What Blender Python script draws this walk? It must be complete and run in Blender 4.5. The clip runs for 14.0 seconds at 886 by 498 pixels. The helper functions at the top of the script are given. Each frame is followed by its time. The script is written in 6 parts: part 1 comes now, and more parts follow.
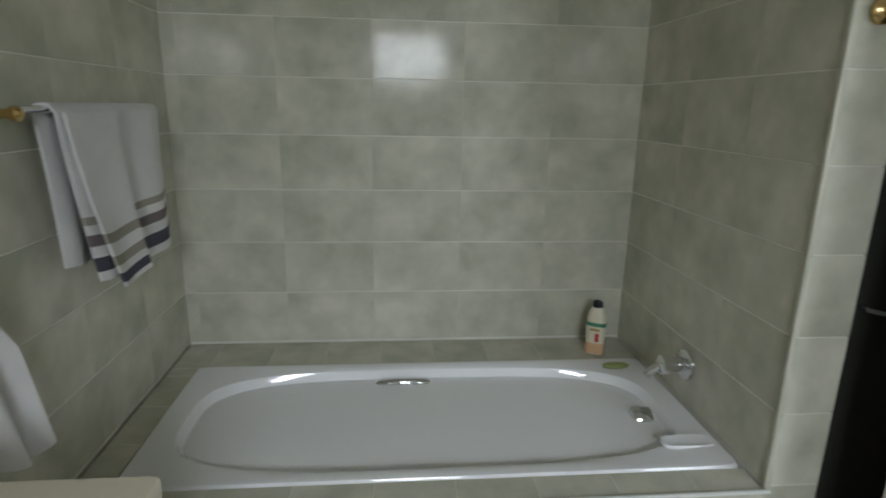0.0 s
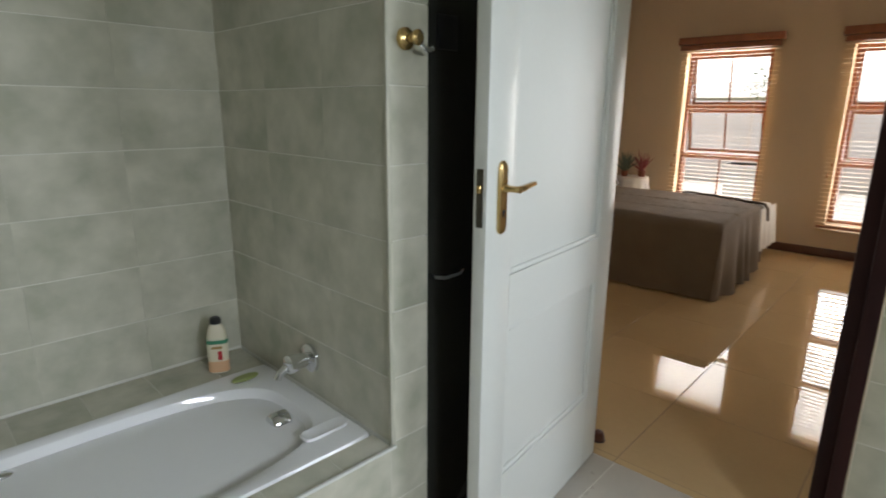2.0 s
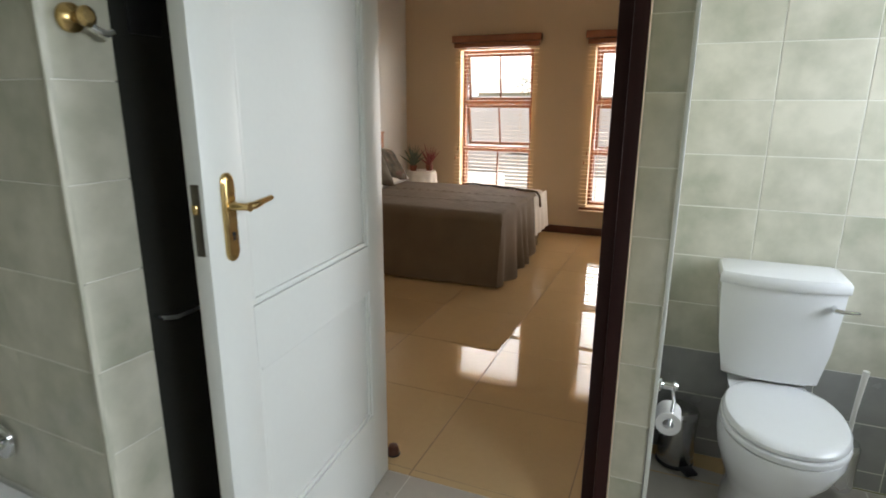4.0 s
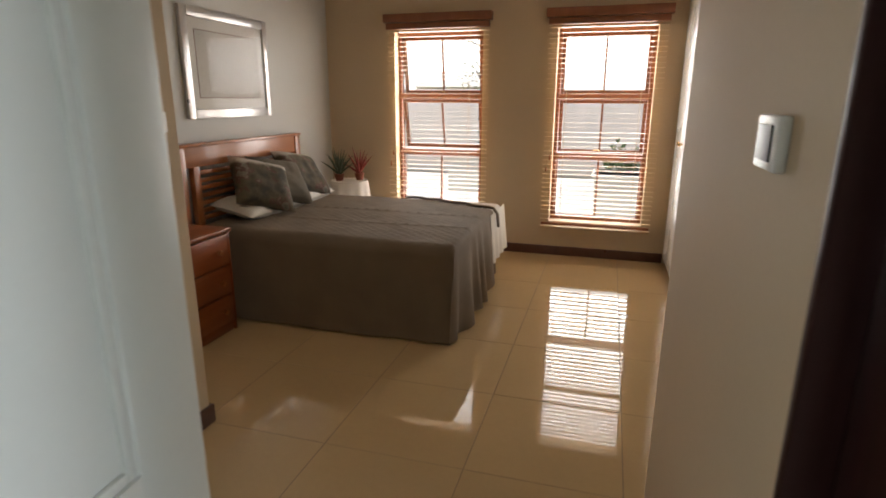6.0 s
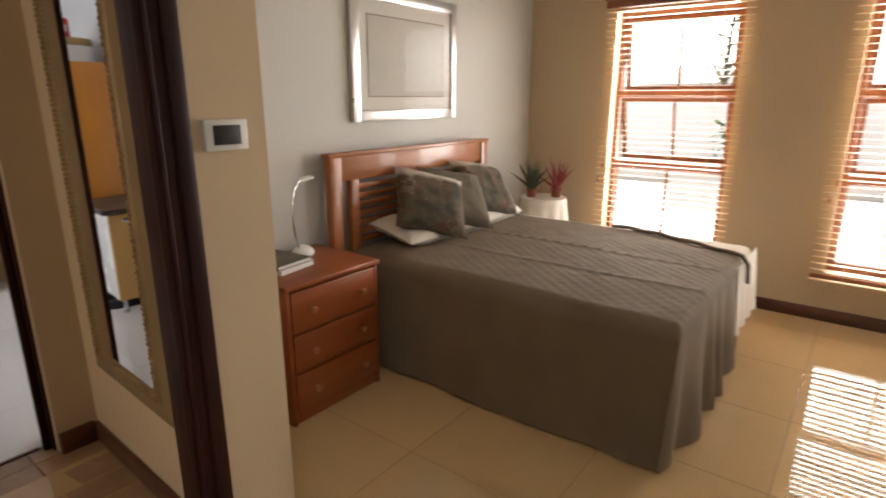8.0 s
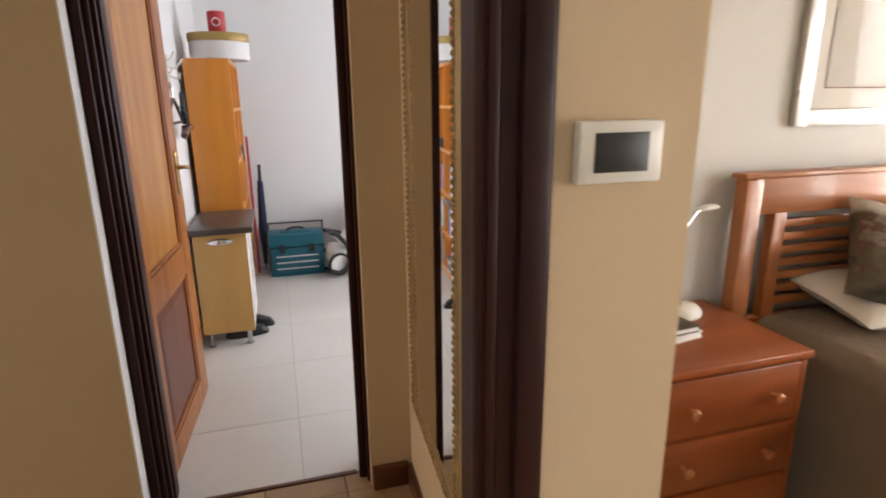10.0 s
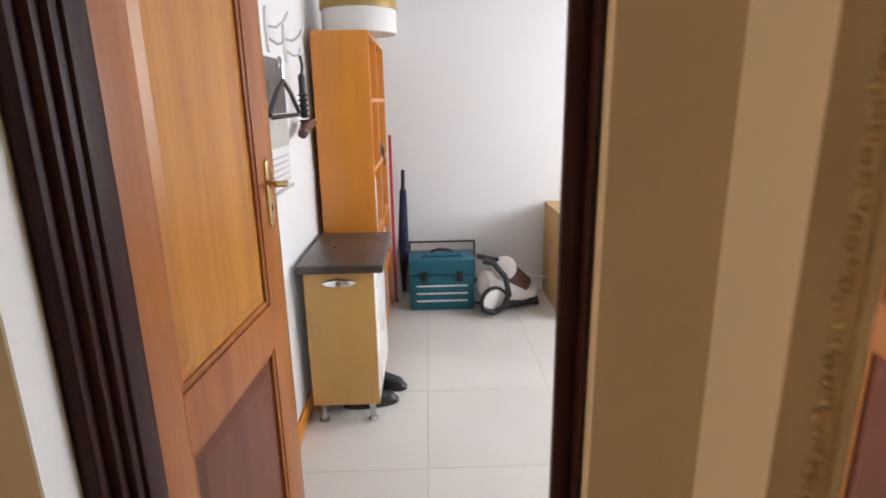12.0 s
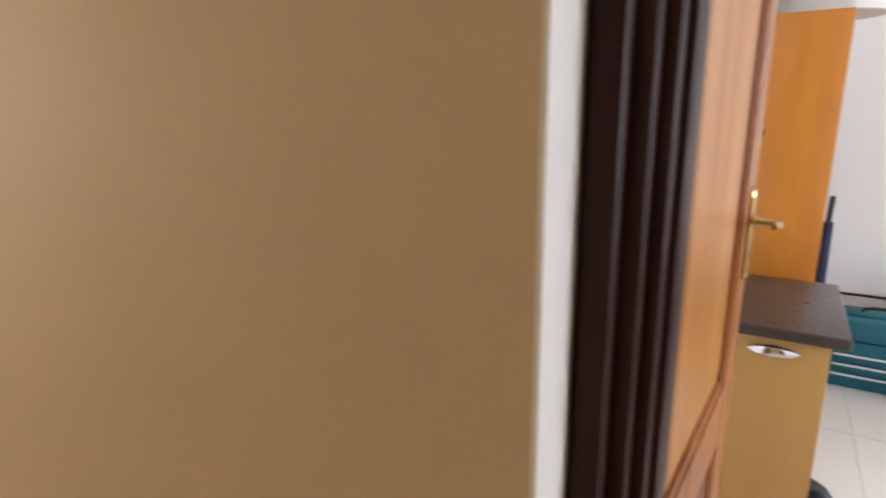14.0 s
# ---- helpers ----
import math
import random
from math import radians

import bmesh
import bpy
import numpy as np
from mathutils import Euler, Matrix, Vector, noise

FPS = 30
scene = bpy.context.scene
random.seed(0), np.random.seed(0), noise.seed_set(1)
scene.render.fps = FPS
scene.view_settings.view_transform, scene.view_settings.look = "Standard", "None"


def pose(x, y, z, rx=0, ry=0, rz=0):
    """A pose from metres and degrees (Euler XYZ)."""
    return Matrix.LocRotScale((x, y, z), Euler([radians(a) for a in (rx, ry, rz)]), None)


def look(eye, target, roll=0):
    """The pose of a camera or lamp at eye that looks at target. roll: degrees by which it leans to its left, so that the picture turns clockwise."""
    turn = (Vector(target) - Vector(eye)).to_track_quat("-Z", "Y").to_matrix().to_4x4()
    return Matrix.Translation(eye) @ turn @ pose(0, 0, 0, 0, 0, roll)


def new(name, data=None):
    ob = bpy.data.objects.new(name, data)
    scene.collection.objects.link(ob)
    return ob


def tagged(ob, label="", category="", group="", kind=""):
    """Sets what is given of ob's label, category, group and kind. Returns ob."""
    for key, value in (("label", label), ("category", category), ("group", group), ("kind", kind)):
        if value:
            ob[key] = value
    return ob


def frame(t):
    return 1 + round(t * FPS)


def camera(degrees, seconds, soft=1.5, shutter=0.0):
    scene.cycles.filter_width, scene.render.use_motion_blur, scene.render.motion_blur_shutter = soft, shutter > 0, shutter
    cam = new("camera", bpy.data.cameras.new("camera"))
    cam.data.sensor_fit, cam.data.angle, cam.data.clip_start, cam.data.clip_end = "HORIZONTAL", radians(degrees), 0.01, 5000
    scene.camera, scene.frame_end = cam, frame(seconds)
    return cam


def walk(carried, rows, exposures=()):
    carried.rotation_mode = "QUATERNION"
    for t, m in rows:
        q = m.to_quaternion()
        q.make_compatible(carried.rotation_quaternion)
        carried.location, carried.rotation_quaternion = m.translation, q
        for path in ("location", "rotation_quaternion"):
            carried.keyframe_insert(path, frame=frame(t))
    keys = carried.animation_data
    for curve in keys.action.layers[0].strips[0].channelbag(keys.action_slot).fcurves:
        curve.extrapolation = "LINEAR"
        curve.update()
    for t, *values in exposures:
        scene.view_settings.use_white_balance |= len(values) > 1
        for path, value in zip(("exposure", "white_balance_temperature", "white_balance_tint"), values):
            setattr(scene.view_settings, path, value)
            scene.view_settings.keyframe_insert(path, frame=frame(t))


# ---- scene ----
# Plan: x runs from the bathroom to the bedroom windows, y from the basin towards the study.
cam = camera(76.9, 14.0, soft=1.8, shutter=0.35)
PATH = [
    (0, (0.259, 0.371, 1.338), (0.523, 2.291, 0.844), 1.1),
    (0.5, (0.247, 0.378, 1.343), (0.852, 2.221, 0.856), 0.8),
    (1, (0.24, 0.392, 1.341), (1.16, 2.102, 0.863), 0.9),
    (1.5, (0.248, 0.396, 1.356), (1.458, 1.914, 0.873), 0.8),
    (2, (0.274, 0.39, 1.374), (1.707, 1.697, 0.886), 0.5),
    (2.5, (0.312, 0.386, 1.378), (1.879, 1.529, 0.89), 0.3),
    (3, (0.372, 0.378, 1.382), (2.039, 1.367, 0.889), 0.2),
    (3.5, (0.408, 0.367, 1.382), (2.16, 1.197, 0.891), -0.0),
    (4, (0.523, 0.376, 1.387), (2.312, 1.115, 0.886), 0.3),
    (4.2, (0.601, 0.408, 1.381), (2.4, 1.122, 0.877), 0.0),
    (6.3, (1.805, 0.794, 1.391), (3.66, 1.331, 0.872), 0.3),
    (6.5, (1.931, 0.813, 1.398), (3.778, 1.37, 0.87), 0.2),
    (7, (2.166, 0.908, 1.385), (3.989, 1.541, 0.857), 0.2),
    (7.5, (2.358, 1.015, 1.394), (4.084, 1.875, 0.864), 0.2),
    (8, (2.537, 1.1, 1.39), (4.068, 2.274, 0.863), 0.1),
    (8.5, (2.667, 1.225, 1.382), (3.943, 2.672, 0.856), -0.3),
    (9, (2.759, 1.396, 1.39), (3.794, 3.026, 0.869), -0.3),
    (9.2, (2.79, 1.451, 1.387), (3.72, 3.144, 0.87), -0.3),
    (11.3, (3.026, 2.504, 1.317), (3.189, 4.429, 0.797), -0.9),
    (11.5, (2.995, 2.622, 1.312), (3.131, 4.549, 0.795), -0.8),
    (12, (2.939, 2.858, 1.308), (2.985, 4.789, 0.791), -1.0),
    (12.5, (2.873, 3.028, 1.295), (2.696, 4.956, 0.793), -1.2),
    (13, (2.783, 3.106, 1.292), (2.297, 4.982, 0.804), -1.1),
    (13.5, (2.677, 3.145, 1.3), (1.921, 4.933, 0.819), -1.0),
    (14, (2.541, 3.173, 1.313), (1.533, 4.83, 0.827), -0.8),
]
EXPOSURES = [(0.0, -0.38), (0.5, -0.2), (1.5, -0.25), (3.0, 0.0), (4.2, -0.1), (6.3, -0.15), (7.0, 0.05), (8.0, 0.52), (9.2, 1.12), (11.3, 1.25), (12.5, 1.4), (13.4, 1.42), (14.0, 1.55)]
walk(cam, [(t, look(eye, target, roll)) for t, eye, target, roll in PATH], EXPOSURES)

# ---- world, sun and window light ----
world = bpy.data.worlds.new("sky")
world.use_nodes = True
scene.world = world
wn = world.node_tree
sky = wn.nodes.new("ShaderNodeTexSky")
sky.sky_type, sky.sun_disc = "NISHITA", False
sky.sun_elevation, sky.sun_rotation = radians(62), radians(200)
wn.links.new(sky.outputs[0], wn.nodes["Background"].inputs[0])
wn.nodes["Background"].inputs[1].default_value = 0.15
sun = new("sun", bpy.data.lights.new("sun", "SUN"))
sun.data.energy, sun.data.angle, sun.data.color = 5.0, radians(0.5), (1.0, 0.95, 0.87)
sun.matrix_world = look((-2.0, 4.5, 12.0), (0.5, 0.5, 0.0))


def window_light(name, place, target, width, height, watts, colour, spread=180):
    lamp = bpy.data.lights.new(name, "AREA")
    lamp.shape, lamp.size, lamp.size_y, lamp.energy, lamp.color = "RECTANGLE", width, height, watts, colour
    lamp.spread = radians(spread)
    ob = new(name, lamp)
    ob.matrix_world = look(place, target)
    return ob


window_light("window_light", (6.80, 2.32, 1.2), (0.0, 2.32, 0.9), 0.75, 1.6, 37, (1.0, 0.96, 0.92))
window_light("window_light", (6.80, 0.84, 1.2), (0.0, 0.84, 0.9), 0.75, 1.6, 37, (1.0, 0.96, 0.92))
window_light("window_light", (0.36, -1.16, 1.77), (0.42, 1.0, 0.12), 0.66, 0.50, 17.5, (0.82, 0.89, 1.0), 105)
window_light("window_light", (0.36, -1.17, 1.77), (0.36, 0.4, 1.55), 0.66, 0.50, 2.0, (0.82, 1.0, 0.52))
# added lamp in an unseen opening, brightens the toilet alcove
window_light("window_light", (2.33, -1.13, 1.50), (2.55, 0.5, 1.45), 0.62, 0.95, 19, (0.82, 0.90, 1.0), 120)
window_light("window_light", (5.52, 5.3, 1.5), (2.0, 5.0, 1.0), 1.6, 1.2, 20, (0.86, 0.875, 1.0))
window_light("window_light", (-1.42, 3.0, 1.5), (2.0, 3.0, 1.2), 0.8, 1.1, 22, (1.0, 0.88, 0.72))


# ---- materials ----
def nodes_of(name):
    m = bpy.data.materials.new(name)
    m.use_nodes = True
    t = m.node_tree
    return m, t, t.nodes["Principled BSDF"]


def mat(name, a, b=None, rough=0.5, scale=6.0, grain=60.0, bump=0.05, metal=0.0, stretch=(1, 1, 1), vary=0.0, coat=0.0, spec=0.5, rough_var=0.08, contrast=0.25, depth=0.002):
    """Two colours blended by noise at two scales, with relief and a little roughness variation."""
    m, t, p = nodes_of(name)
    b = b or tuple(c * 0.86 for c in a)
    n, l = t.nodes.new, t.links.new
    tc = n("ShaderNodeTexCoord")
    mp = n("ShaderNodeMapping")
    mp.inputs["Scale"].default_value = stretch
    src = tc.outputs["Object"]
    if vary:
        info = n("ShaderNodeObjectInfo")
        off = n("ShaderNodeVectorMath")
        off.operation = "MULTIPLY_ADD"
        l(info.outputs["Random"], off.inputs[0])
        off.inputs[1].default_value = (37.0, 53.0, 71.0)
        l(tc.outputs["Object"], off.inputs[2])
        src = off.outputs[0]
    l(src, mp.inputs[0])
    big, small = n("ShaderNodeTexNoise"), n("ShaderNodeTexNoise")
    big.inputs["Scale"].default_value, big.inputs["Detail"].default_value = scale, 5
    small.inputs["Scale"].default_value, small.inputs["Detail"].default_value = grain, 4
    l(mp.outputs[0], big.inputs["Vector"]), l(mp.outputs[0], small.inputs["Vector"])
    ramp = n("ShaderNodeMapRange")
    ramp.inputs["From Min"].default_value, ramp.inputs["From Max"].default_value = 0.5 - contrast, 0.5 + contrast
    mixf = n("ShaderNodeMix")
    mixf.inputs[0].default_value = 0.3
    l(big.outputs[0], mixf.inputs[2]), l(small.outputs[0], mixf.inputs[3])
    l(mixf.outputs[0], ramp.inputs[0])
    mix = n("ShaderNodeMix")
    mix.data_type = "RGBA"
    mix.inputs[6].default_value, mix.inputs[7].default_value = (*a, 1), (*b, 1)
    l(ramp.outputs[0], mix.inputs[0])
    col = mix.outputs[2]
    if vary:
        hsv = n("ShaderNodeHueSaturation")
        mr = n("ShaderNodeMapRange")
        mr.inputs["To Min"].default_value, mr.inputs["To Max"].default_value = 1 - vary, 1 + vary
        l(info.outputs["Random"], mr.inputs[0]), l(mr.outputs[0], hsv.inputs["Value"]), l(col, hsv.inputs["Color"])
        col = hsv.outputs[0]
    l(col, p.inputs["Base Color"])
    rr = n("ShaderNodeMapRange")
    rr.inputs["To Min"].default_value, rr.inputs["To Max"].default_value = max(0.02, rough - rough_var), min(1, rough + rough_var)
    l(big.outputs[0], rr.inputs[0]), l(rr.outputs[0], p.inputs["Roughness"])
    p.inputs["Metallic"].default_value, p.inputs["Coat Weight"].default_value = metal, coat
    p.inputs["Specular IOR Level"].default_value = spec
    if bump:
        bp = n("ShaderNodeBump")
        bp.inputs["Strength"].default_value, bp.inputs["Distance"].default_value = bump, depth
        l(small.outputs[0], bp.inputs["Height"]), l(bp.outputs[0], p.inputs["Normal"])
    return m


def wood(name, a, b, rough=0.35, axis=2, ring=9.0, coat=0.15, vary=0.0, spec=0.5):
    """Grain drawn out along one axis, with knots and streaks."""
    st = [ring, ring, ring]
    st[axis] = ring * 0.08
    return mat(name, a, b, rough, 1.3, 7.0, 0.12, 0, tuple(st), vary, coat, spec, contrast=0.2)


def glass(name, tint=(1, 1, 1), rough=0.0, film=0.02):
    """Thin pane: clear body with a mirror-like surface film."""
    m, t, p = nodes_of(name)
    n, l = t.nodes.new, t.links.new
    tr, gl, mx, lw = n("ShaderNodeBsdfTransparent"), n("ShaderNodeBsdfGlossy"), n("ShaderNodeMixShader"), n("ShaderNodeLayerWeight")
    tr.inputs[0].default_value = (*tint, 1)
    gl.inputs["Roughness"].default_value = rough
    lw.inputs[0].default_value = 0.5
    pw, ma = n("ShaderNodeMath"), n("ShaderNodeMath")
    pw.operation, ma.operation = "POWER", "MULTIPLY_ADD"
    pw.inputs[1].default_value, ma.inputs[1].default_value, ma.inputs[2].default_value = 5.0, 0.85, film
    l(lw.outputs["Facing"], pw.inputs[0]), l(pw.outputs[0], ma.inputs[0])
    l(ma.outputs[0], mx.inputs[0]), l(tr.outputs[0], mx.inputs[1]), l(gl.outputs[0], mx.inputs[2])
    l(mx.outputs[0], t.nodes["Material Output"].inputs[0])
    return m


M = {}
M["wall"] = mat("beige_wall_paint", (0.61, 0.475, 0.315), (0.56, 0.432, 0.285), 0.75, 1.6, 120, 0.15)
M["wall_bed"] = mat("pale_grey_wall_paint", (0.61, 0.60, 0.57), (0.56, 0.55, 0.52), 0.75, 1.4, 120, 0.15)
M["wall_white"] = mat("white_wall_paint", (0.80, 0.80, 0.79), (0.75, 0.755, 0.75), 0.6, 1.5, 120, 0.15)
M["ceiling"] = mat("ceiling_paint", (0.80, 0.79, 0.76), (0.77, 0.76, 0.73), 0.8, 2, 90, 0.1)
M["tile"] = mat("marbled_wall_tile", (0.64, 0.615, 0.515), (0.42, 0.42, 0.33), 0.10, 5, 14, 0.02, vary=0.015, spec=0.2, contrast=0.145, rough_var=0.04)
M["tile_grey"] = mat("grey_wall_tile", (0.34, 0.34, 0.33), (0.25, 0.25, 0.245), 0.25, 7, 26, 0.02, vary=0.04, contrast=0.3)
M["grout"] = mat("pale_grout", (0.74, 0.73, 0.66), (0.66, 0.65, 0.58), 0.8, 9, 90, 0.2)
M["grout_dark"] = mat("brown_grout", (0.22, 0.15, 0.09), (0.16, 0.11, 0.07), 0.85, 9, 90, 0.2)
M["floor_beige"] = mat("polished_beige_tile", (0.63, 0.455, 0.245), (0.565, 0.405, 0.215), 0.014, 2.5, 40, 0.0, vary=0.02, rough_var=0.006)
M["joint_pale"] = mat("pale_floor_joint", (0.50, 0.475, 0.43), (0.43, 0.41, 0.37), 0.7, 9, 90, 0.1)
M["floor_joint"] = mat("floor_joint", (0.34, 0.25, 0.14), (0.28, 0.20, 0.11), 0.7, 9, 90, 0.1)
M["floor_white"] = mat("polished_pale_tile", (0.68, 0.655, 0.61), (0.64, 0.615, 0.57), 0.09, 2.5, 40, 0.0, vary=0.02, rough_var=0.03)
M["floor_bath"] = mat("grey_floor_tile", (0.50, 0.47, 0.41), (0.42, 0.39, 0.345), 0.3, 4, 40, 0.02, vary=0.03)
M["terracotta"] = mat("mottled_clay_tile", (0.44, 0.30, 0.17), (0.30, 0.19, 0.10), 0.35, 9, 50, 0.06, vary=0.08)
M["enamel"] = mat("white_bath_enamel", (0.86, 0.86, 0.865), (0.83, 0.83, 0.84), 0.08, 3, 40, 0.0, rough_var=0.03, coat=0.3)
M["porcelain"] = mat("white_porcelain", (0.80, 0.81, 0.82), (0.77, 0.78, 0.79), 0.08, 3, 40, 0.0, rough_var=0.03, coat=0.3)
M["white_paint"] = mat("white_door_paint", (0.71, 0.72, 0.68), (0.66, 0.67, 0.63), 0.35, 2.5, 70, 0.08)
M["white_gloss"] = mat("white_cupboard_paint", (0.79, 0.77, 0.73), (0.75, 0.73, 0.69), 0.28, 2.5, 70, 0.04)
M["cream"] = mat("cream_vanity_top", (0.74, 0.68, 0.55), (0.70, 0.64, 0.51), 0.25, 3, 60, 0.02)
M["mahogany"] = mat("dark_mahogany", (0.040, 0.011, 0.009), (0.020, 0.006, 0.006), 0.46, 1.3, 7.0, 0.12, 0, (9, 9, 0.7), spec=0.2, contrast=0.2)
M["skirting"] = wood("dark_red_skirting", (0.11, 0.035, 0.018), (0.07, 0.022, 0.012), 0.3, 0, 9, 0.3)
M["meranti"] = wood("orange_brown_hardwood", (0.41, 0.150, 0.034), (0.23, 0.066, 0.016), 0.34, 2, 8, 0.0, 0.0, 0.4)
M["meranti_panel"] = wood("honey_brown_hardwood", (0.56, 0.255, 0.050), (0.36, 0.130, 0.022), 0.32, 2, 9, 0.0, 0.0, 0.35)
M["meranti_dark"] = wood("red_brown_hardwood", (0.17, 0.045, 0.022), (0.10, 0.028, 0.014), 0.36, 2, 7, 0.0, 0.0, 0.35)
M["pine"] = wood("varnished_pine", (0.72, 0.29, 0.035), (0.56, 0.19, 0.020), 0.35, 2, 6, 0.2)
M["pine_red"] = wood("red_stained_pine", (0.33, 0.088, 0.021), (0.20, 0.046, 0.012), 0.36, 0, 7, 0.1)
M["bed_wood"] = wood("honey_stained_pine", (0.42, 0.155, 0.05), (0.30, 0.10, 0.03), 0.35, 0, 7, 0.25)
M["win_wood"] = wood("orange_window_timber", (0.30, 0.105, 0.040), (0.22, 0.072, 0.026), 0.35, 2, 9, 0.2)
M["slat"] = wood("honey_blind_slat", (0.64, 0.47, 0.27), (0.54, 0.38, 0.20), 0.4, 1, 9, 0.1, vary=0.05)
M["beech"] = mat("beech_laminate", (0.62, 0.37, 0.12), (0.56, 0.32, 0.095), 0.4, 2, 20, 0.02, stretch=(6, 6, 1))
M["worktop"] = mat("dark_brown_worktop", (0.085, 0.062, 0.052), (0.055, 0.042, 0.037), 0.3, 30, 160, 0.03)
M["brass"] = mat("polished_brass", (0.66, 0.47, 0.21), (0.52, 0.36, 0.15), 0.24, 14, 60, 0.03, 1.0)
M["chrome"] = mat("chrome", (0.78, 0.79, 0.80), (0.70, 0.71, 0.73), 0.08, 14, 60, 0.0, 1.0, rough_var=0.04)
M["steel"] = mat("brushed_steel", (0.55, 0.55, 0.55), (0.47, 0.47, 0.48), 0.25, 10, 120, 0.05, 1.0, stretch=(1, 1, 12))
M["dark_metal"] = mat("dark_lock_metal", (0.16, 0.14, 0.11), (0.10, 0.09, 0.07), 0.4, 14, 60, 0.03, 1.0)
M["shower_dark"] = mat("dark_shower_panel", (0.036, 0.036, 0.031), (0.027, 0.027, 0.024), 0.22, 3, 60, 0.0, rough_var=0.05, spec=0.3)
M["towel"] = mat("white_terry_towel", (0.78, 0.77, 0.76), (0.68, 0.67, 0.66), 0.95, 10, 420, 0.9, depth=0.004)
M["stripe_taupe"] = mat("taupe_towel_stripe", (0.36, 0.34, 0.28), (0.30, 0.28, 0.23), 0.95, 10, 420, 0.9, depth=0.004)
M["stripe_mauve"] = mat("mauve_towel_stripe", (0.20, 0.16, 0.17), (0.16, 0.13, 0.14), 0.95, 10, 420, 0.9, depth=0.004)
M["stripe_slate"] = mat("slate_towel_stripe", (0.085, 0.08, 0.11), (0.06, 0.06, 0.085), 0.95, 10, 420, 0.9, depth=0.004)
M["bedspread"] = mat("taupe_bedspread", (0.205, 0.160, 0.114), (0.162, 0.125, 0.088), 0.85, 5, 260, 0.5)
M["sheet"] = mat("white_bed_linen", (0.78, 0.75, 0.70), (0.70, 0.67, 0.62), 0.9, 6, 200, 0.3)
M["cushion_plain"] = mat("taupe_cushion_cloth", (0.145, 0.122, 0.088), (0.110, 0.092, 0.066), 0.9, 8, 260, 0.5)
M["mirror"] = mat("mirror_silver", (0.86, 0.87, 0.86), (0.85, 0.86, 0.85), 0.02, 2, 10, 0.0, 1.0, rough_var=0.005)
M["gilt"] = mat("worn_gilt_wood", (0.36, 0.235, 0.095), (0.20, 0.12, 0.05), 0.4, 16, 90, 0.5, 0.35)
M["gilt_plain"] = mat("dull_bronze_frame", (0.30, 0.205, 0.095), (0.22, 0.15, 0.07), 0.5, 10, 90, 0.2, 0.15)
M["silver_frame"] = mat("brushed_silver_frame", (0.62, 0.60, 0.58), (0.50, 0.48, 0.46), 0.3, 12, 90, 0.15, 0.7)
M["mount"] = mat("off_white_mount", (0.66, 0.63, 0.58), (0.62, 0.59, 0.54), 0.8, 5, 90, 0.05)
M["print"] = mat("grey_art_print", (0.56, 0.53, 0.48), (0.46, 0.44, 0.40), 0.8, 4, 30, 0.0)
M["plastic_white"] = mat("white_plastic", (0.76, 0.75, 0.71), (0.72, 0.71, 0.67), 0.35, 6, 60, 0.02)
M["plastic_black"] = mat("black_plastic", (0.018, 0.018, 0.020), (0.012, 0.012, 0.014), 0.4, 10, 90, 0.05)
M["plastic_grey"] = mat("grey_plastic", (0.42, 0.42, 0.43), (0.36, 0.36, 0.37), 0.4, 10, 90, 0.03)
M["teal"] = mat("teal_toolbox_plastic", (0.006, 0.135, 0.185), (0.005, 0.105, 0.150), 0.42, 8, 120, 0.1)
M["brown_clear"] = mat("smoked_plastic", (0.15, 0.075, 0.06), (0.10, 0.05, 0.04), 0.25, 8, 60, 0.02)
M["clear"] = glass("window_glass")
M["picture_glass"] = glass("picture_glass", film=0.002)
M["paper"] = mat("white_paper", (0.76, 0.75, 0.73), (0.70, 0.69, 0.67), 0.8, 6, 90, 0.05)
M["red"] = mat("red_print", (0.52, 0.03, 0.035), (0.44, 0.025, 0.03), 0.5, 8, 60, 0.02)
M["green_print"] = mat("green_print", (0.05, 0.26, 0.14), (0.04, 0.20, 0.11), 0.5, 8, 60, 0.02)
M["navy"] = mat("navy_cloth", (0.018, 0.024, 0.065), (0.012, 0.016, 0.045), 0.8, 12, 160, 0.3)
M["blue_print"] = mat("blue_print", (0.06, 0.10, 0.30), (0.04, 0.07, 0.22), 0.5, 12, 60, 0.02)
M["photo"] = mat("dark_photo_print", (0.20, 0.19, 0.19), (0.07, 0.07, 0.08), 0.4, 14, 50, 0.0)
M["gold_trim"] = mat("dull_gold_band", (0.40, 0.27, 0.09), (0.34, 0.23, 0.075), 0.45, 8, 60, 0.03, 0.4)
M["lotion"] = mat("cream_lotion_bottle", (0.74, 0.68, 0.52), (0.71, 0.65, 0.49), 0.3, 6, 60, 0.0)
M["lotion_liquid"] = mat("peach_lotion", (0.70, 0.44, 0.26), (0.66, 0.40, 0.23), 0.3, 6, 60, 0.0)
M["aloe"] = mat("green_aloe_leaf", (0.085, 0.11, 0.06), (0.05, 0.075, 0.045), 0.5, 14, 80, 0.1)
M["aloe_red"] = mat("red_aloe_leaf", (0.30, 0.035, 0.025), (0.17, 0.03, 0.025), 0.45, 14, 80, 0.1)
M["clay_pot"] = mat("clay_pot", (0.28, 0.09, 0.05), (0.22, 0.07, 0.04), 0.7, 10, 80, 0.2)
M["grass"] = mat("dry_lawn", (0.16, 0.18, 0.07), (0.25, 0.22, 0.11), 0.9, 3, 60, 0.4)
M["paving"] = mat("pale_paving", (0.68, 0.65, 0.60), (0.60, 0.57, 0.52), 0.85, 3, 60, 0.3)
